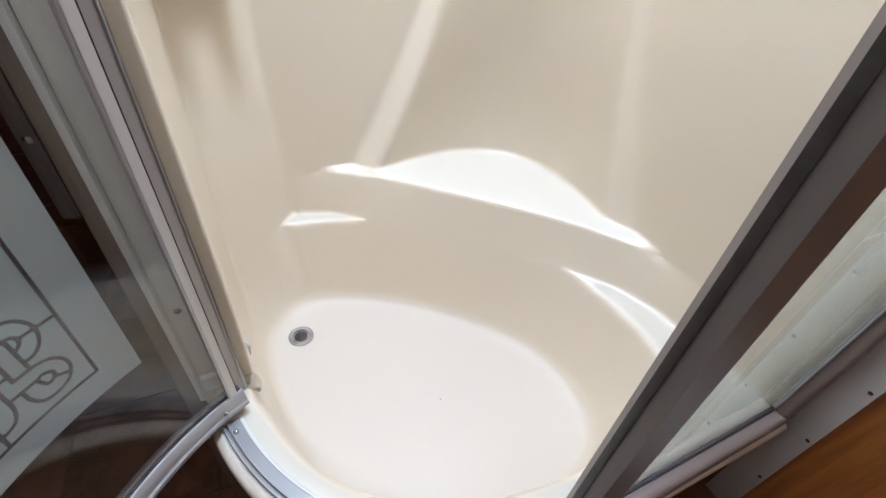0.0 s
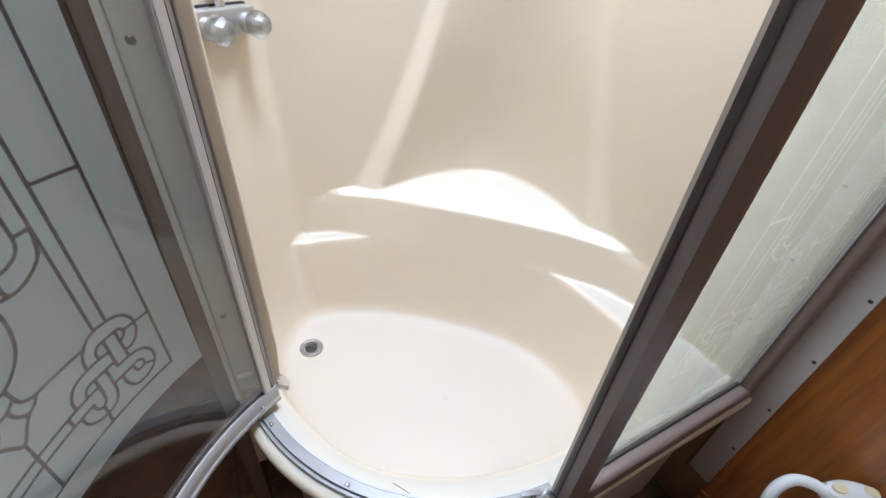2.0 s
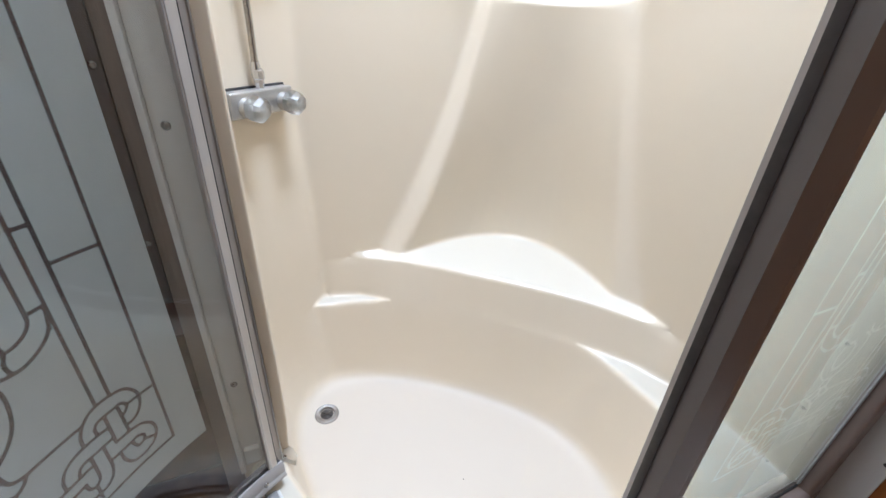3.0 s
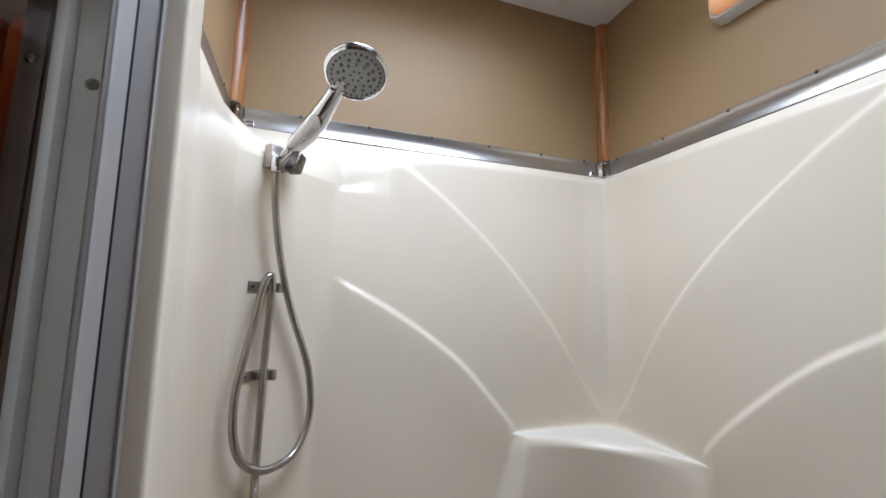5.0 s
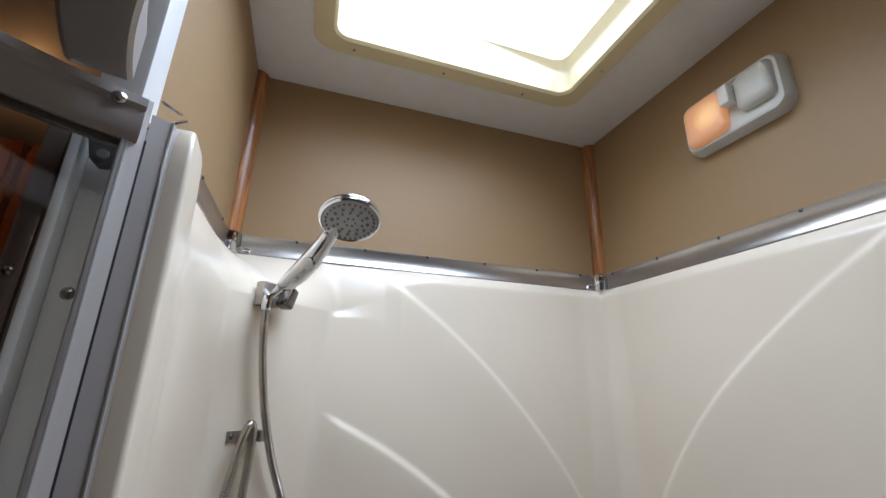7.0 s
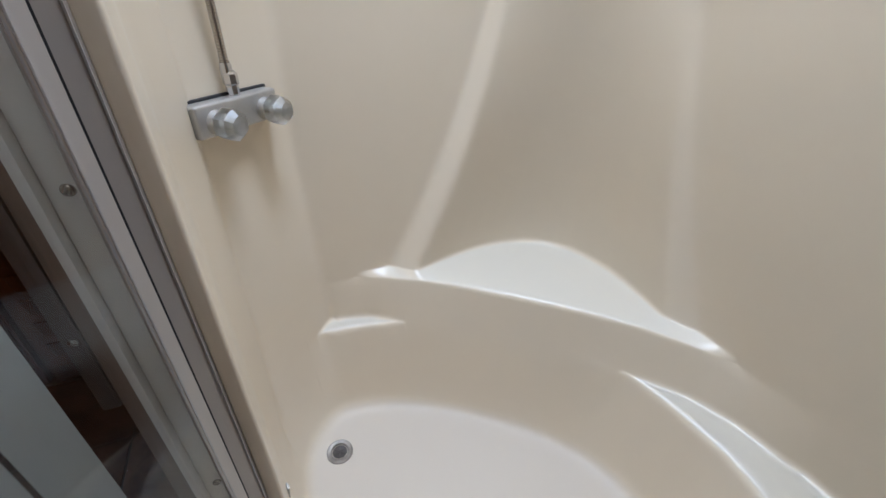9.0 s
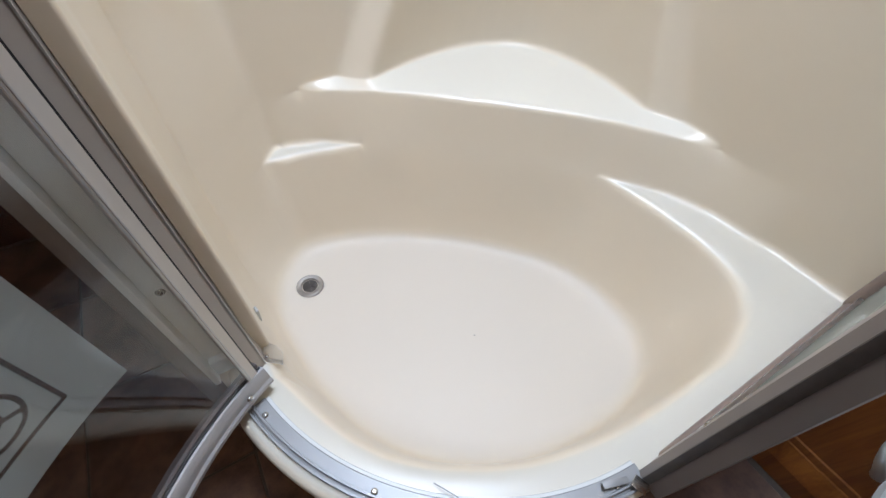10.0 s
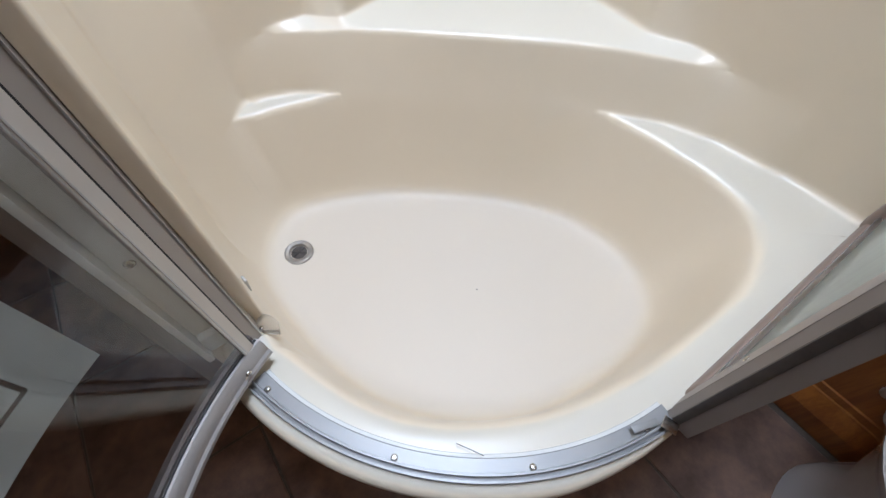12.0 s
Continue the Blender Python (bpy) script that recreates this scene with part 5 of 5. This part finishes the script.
part("lamp_glass", lathe([(0.012, -0.012), (0.013, -0.020), (0.008, -0.027), (0, -0.028)], pose(-0.557, 0.215, CEIL), 32), WARM, dome)

# cabinet with slatted doors in the adjoining room
for k in range(2):
    cab = thing("wardrobe", "dark cherry wardrobe with slatted doors in the adjoining room", "wardrobe", "wardrobes", at=(-0.36 - 0.64 * k, 0.6, 0))
    x0 = -0.67 - 0.64 * k
    part("carcass", one_box(x0, x0 + 0.62, 0.50, 0.748, 0.0, 2.30, bevel=0.004), CHERRY, cab)
    for q in range(2):
        dx0 = x0 + 0.008 + 0.306 * q
        leaf = part("wardrobe_door", one_box(dx0, dx0 + 0.298, 0.478, 0.4985, 0.08, 2.26, bevel=0.004), CHERRY, cab)
        for r in range(24):
            part("slat", local(one_box(dx0 + 0.045, dx0 + 0.253, -0.004, 0.004, -0.034, 0.034, bevel=0.002, seg=1), pose(0, 0.472, 0.16 + 0.088 * r, 14)), CHERRY, leaf)

# ---- toilet and its hand sprayer beside the stall ----
TX, TY = 0.085, 0.020
wc = thing("toilet", "white porcelain toilet standing on the tile floor", "toilet", at=(0.68, -1.32, 0))


def egg(cx, cy, a0, a1, b, n=36):
    """An oval that is longer towards -x."""
    return [(cx + (a1 if math.cos(t) > 0 else a0) * math.cos(t), cy + b * math.sin(t)) for t in (2 * math.pi * i / n for i in range(n))]


part("bowl", ring_loft([(egg(0.79, -1.335, 0.17, 0.13, 0.122), 0.0), (egg(0.79, -1.335, 0.165, 0.125, 0.118), 0.05), (egg(0.78, -1.333, 0.14, 0.13, 0.105), 0.14), (egg(0.70 + TX, -1.33 + TY, 0.16, 0.15, 0.125), 0.28),
                        (egg(0.65 + TX, -1.33 + TY, 0.20, 0.20, 0.175), 0.375), (egg(0.65 + TX, -1.33 + TY, 0.215, 0.21, 0.188), 0.40), (egg(0.65 + TX, -1.33 + TY, 0.21, 0.205, 0.183), 0.412)], cap_last=True), PORCELAIN, wc)
part("seat", ring_loft([(egg(0.655 + TX, -1.33 + TY, 0.21, 0.20, 0.182), 0.4125), (egg(0.655 + TX, -1.33 + TY, 0.22, 0.205, 0.19), 0.42), (egg(0.655 + TX, -1.33 + TY, 0.215, 0.2, 0.186), 0.43)], cap_last=True, cap_first=True), WHITE_PLASTIC, wc)
part("lid", ring_loft([(egg(0.655 + TX, -1.33 + TY, 0.212, 0.20, 0.184), 0.4305), (egg(0.655 + TX, -1.33 + TY, 0.218, 0.205, 0.19), 0.438), (egg(0.655 + TX, -1.33 + TY, 0.205, 0.195, 0.178), 0.452), (egg(0.655 + TX, -1.33 + TY, 0.13, 0.13, 0.11), 0.459)], cap_last=True), WHITE_PLASTIC, wc)
part("rear_deck", one_box(0.80, 0.918, -1.52, -1.16, 0.27, 0.445, bevel=0.03, seg=4), PORCELAIN, wc)
spr = thing("hand_sprayer", "white toilet hand sprayer with its looped hose", "sprayer", at=(0.85, -1.15, 0.5))
SM = pose(0.893, -1.166, 0.446, 0, 0, 149)
part("sprayer_head", local(ring_loft([(egg(0, 0, 0.050, 0.045, 0.021), 0.0), (egg(0, 0, 0.053, 0.047, 0.023), 0.008), (egg(0, 0, 0.048, 0.042, 0.019), 0.021), (egg(0, 0, 0.03, 0.025, 0.011), 0.027)], cap_last=True, cap_first=True), SM), WHITE_PLASTIC, spr)
for bx in (-0.03, 0.022):
    part("button", local(ring_loft([(egg(0, 0, 0.013, 0.013, 0.009), 0.0), (egg(0, 0, 0.012, 0.012, 0.008), 0.004)], cap_last=True), SM @ pose(bx, 0, 0.0235)), CREAM_PLASTIC, spr, "tan button")
part("sprayer_hose", tube(spline([(0.860, -1.147, 0.457), (0.852, -1.128, 0.458), (0.838, -1.110, 0.450), (0.820, -1.103, 0.432), (0.806, -1.106, 0.405), (0.802, -1.118, 0.375), (0.812, -1.132, 0.345), (0.838, -1.146, 0.31), (0.87, -1.155, 0.275)], 60), 0.0098, 14), WHITE_PLASTIC, spr)

# ---- small things on the threshold ----
splash = thing("splash_guard", "small clear plastic splash guard at the jamb's foot", "guard", at=(0.08, -0.575, RIM))
bm = bmesh.new()
plan = [(0.058, -0.556), (0.066, -0.545), (0.078, -0.540), (0.087, -0.550), (0.0925, -0.565), (0.088, -0.5815), (0.070, -0.5665)]
lo_, hi_ = [bm.verts.new((x, y, RIM + 0.004)) for x, y in plan], [bm.verts.new((x, y, RIM + 0.0065 + 0.10 * max(0, y + 0.556))) for x, y in plan]
for i in range(len(plan)):
    j = (i + 1) % len(plan)
    bm.faces.new((lo_[i], lo_[j], hi_[j], hi_[i]))
bm.faces.new(lo_)
bm.faces.new(hi_)
part("guard_plate", bm, ACRYLIC, splash, smooth=False)
part("guard_lip", local(one_box(0.0, 0.0235, -0.0008, 0.0008, 0.0, 0.009, bevel=0.0006), pose(0.0696, -0.5672, RIM + 0.003, -12, 0, -39.8)), ACRYLIC, splash)
screw(splash, pose(0.0715, -0.5605, RIM + 0.0066), 0.003)
twig = thing("pine_needle", "thin dark dry needle lying on the threshold", "debris", at=(0.207, -0.834, RIM))
part("needle", tube(spline([(0.198, -0.820, RIM + 0.007), (0.206, -0.833, RIM + 0.009), (0.215, -0.848, RIM + 0.0105)], 8), 0.0006, 6), DARK, twig)
speck = thing("paint_speck", "tiny dark speck on the shower floor", "debris", at=(0.449, -0.572, PAN))
part("speck_dot", lathe([(0.0016, 0.0), (0.001, 0.0006), (0, 0.0007)], pose(0.449, -0.572, PAN + 0.0012), 8), DARK, speck)
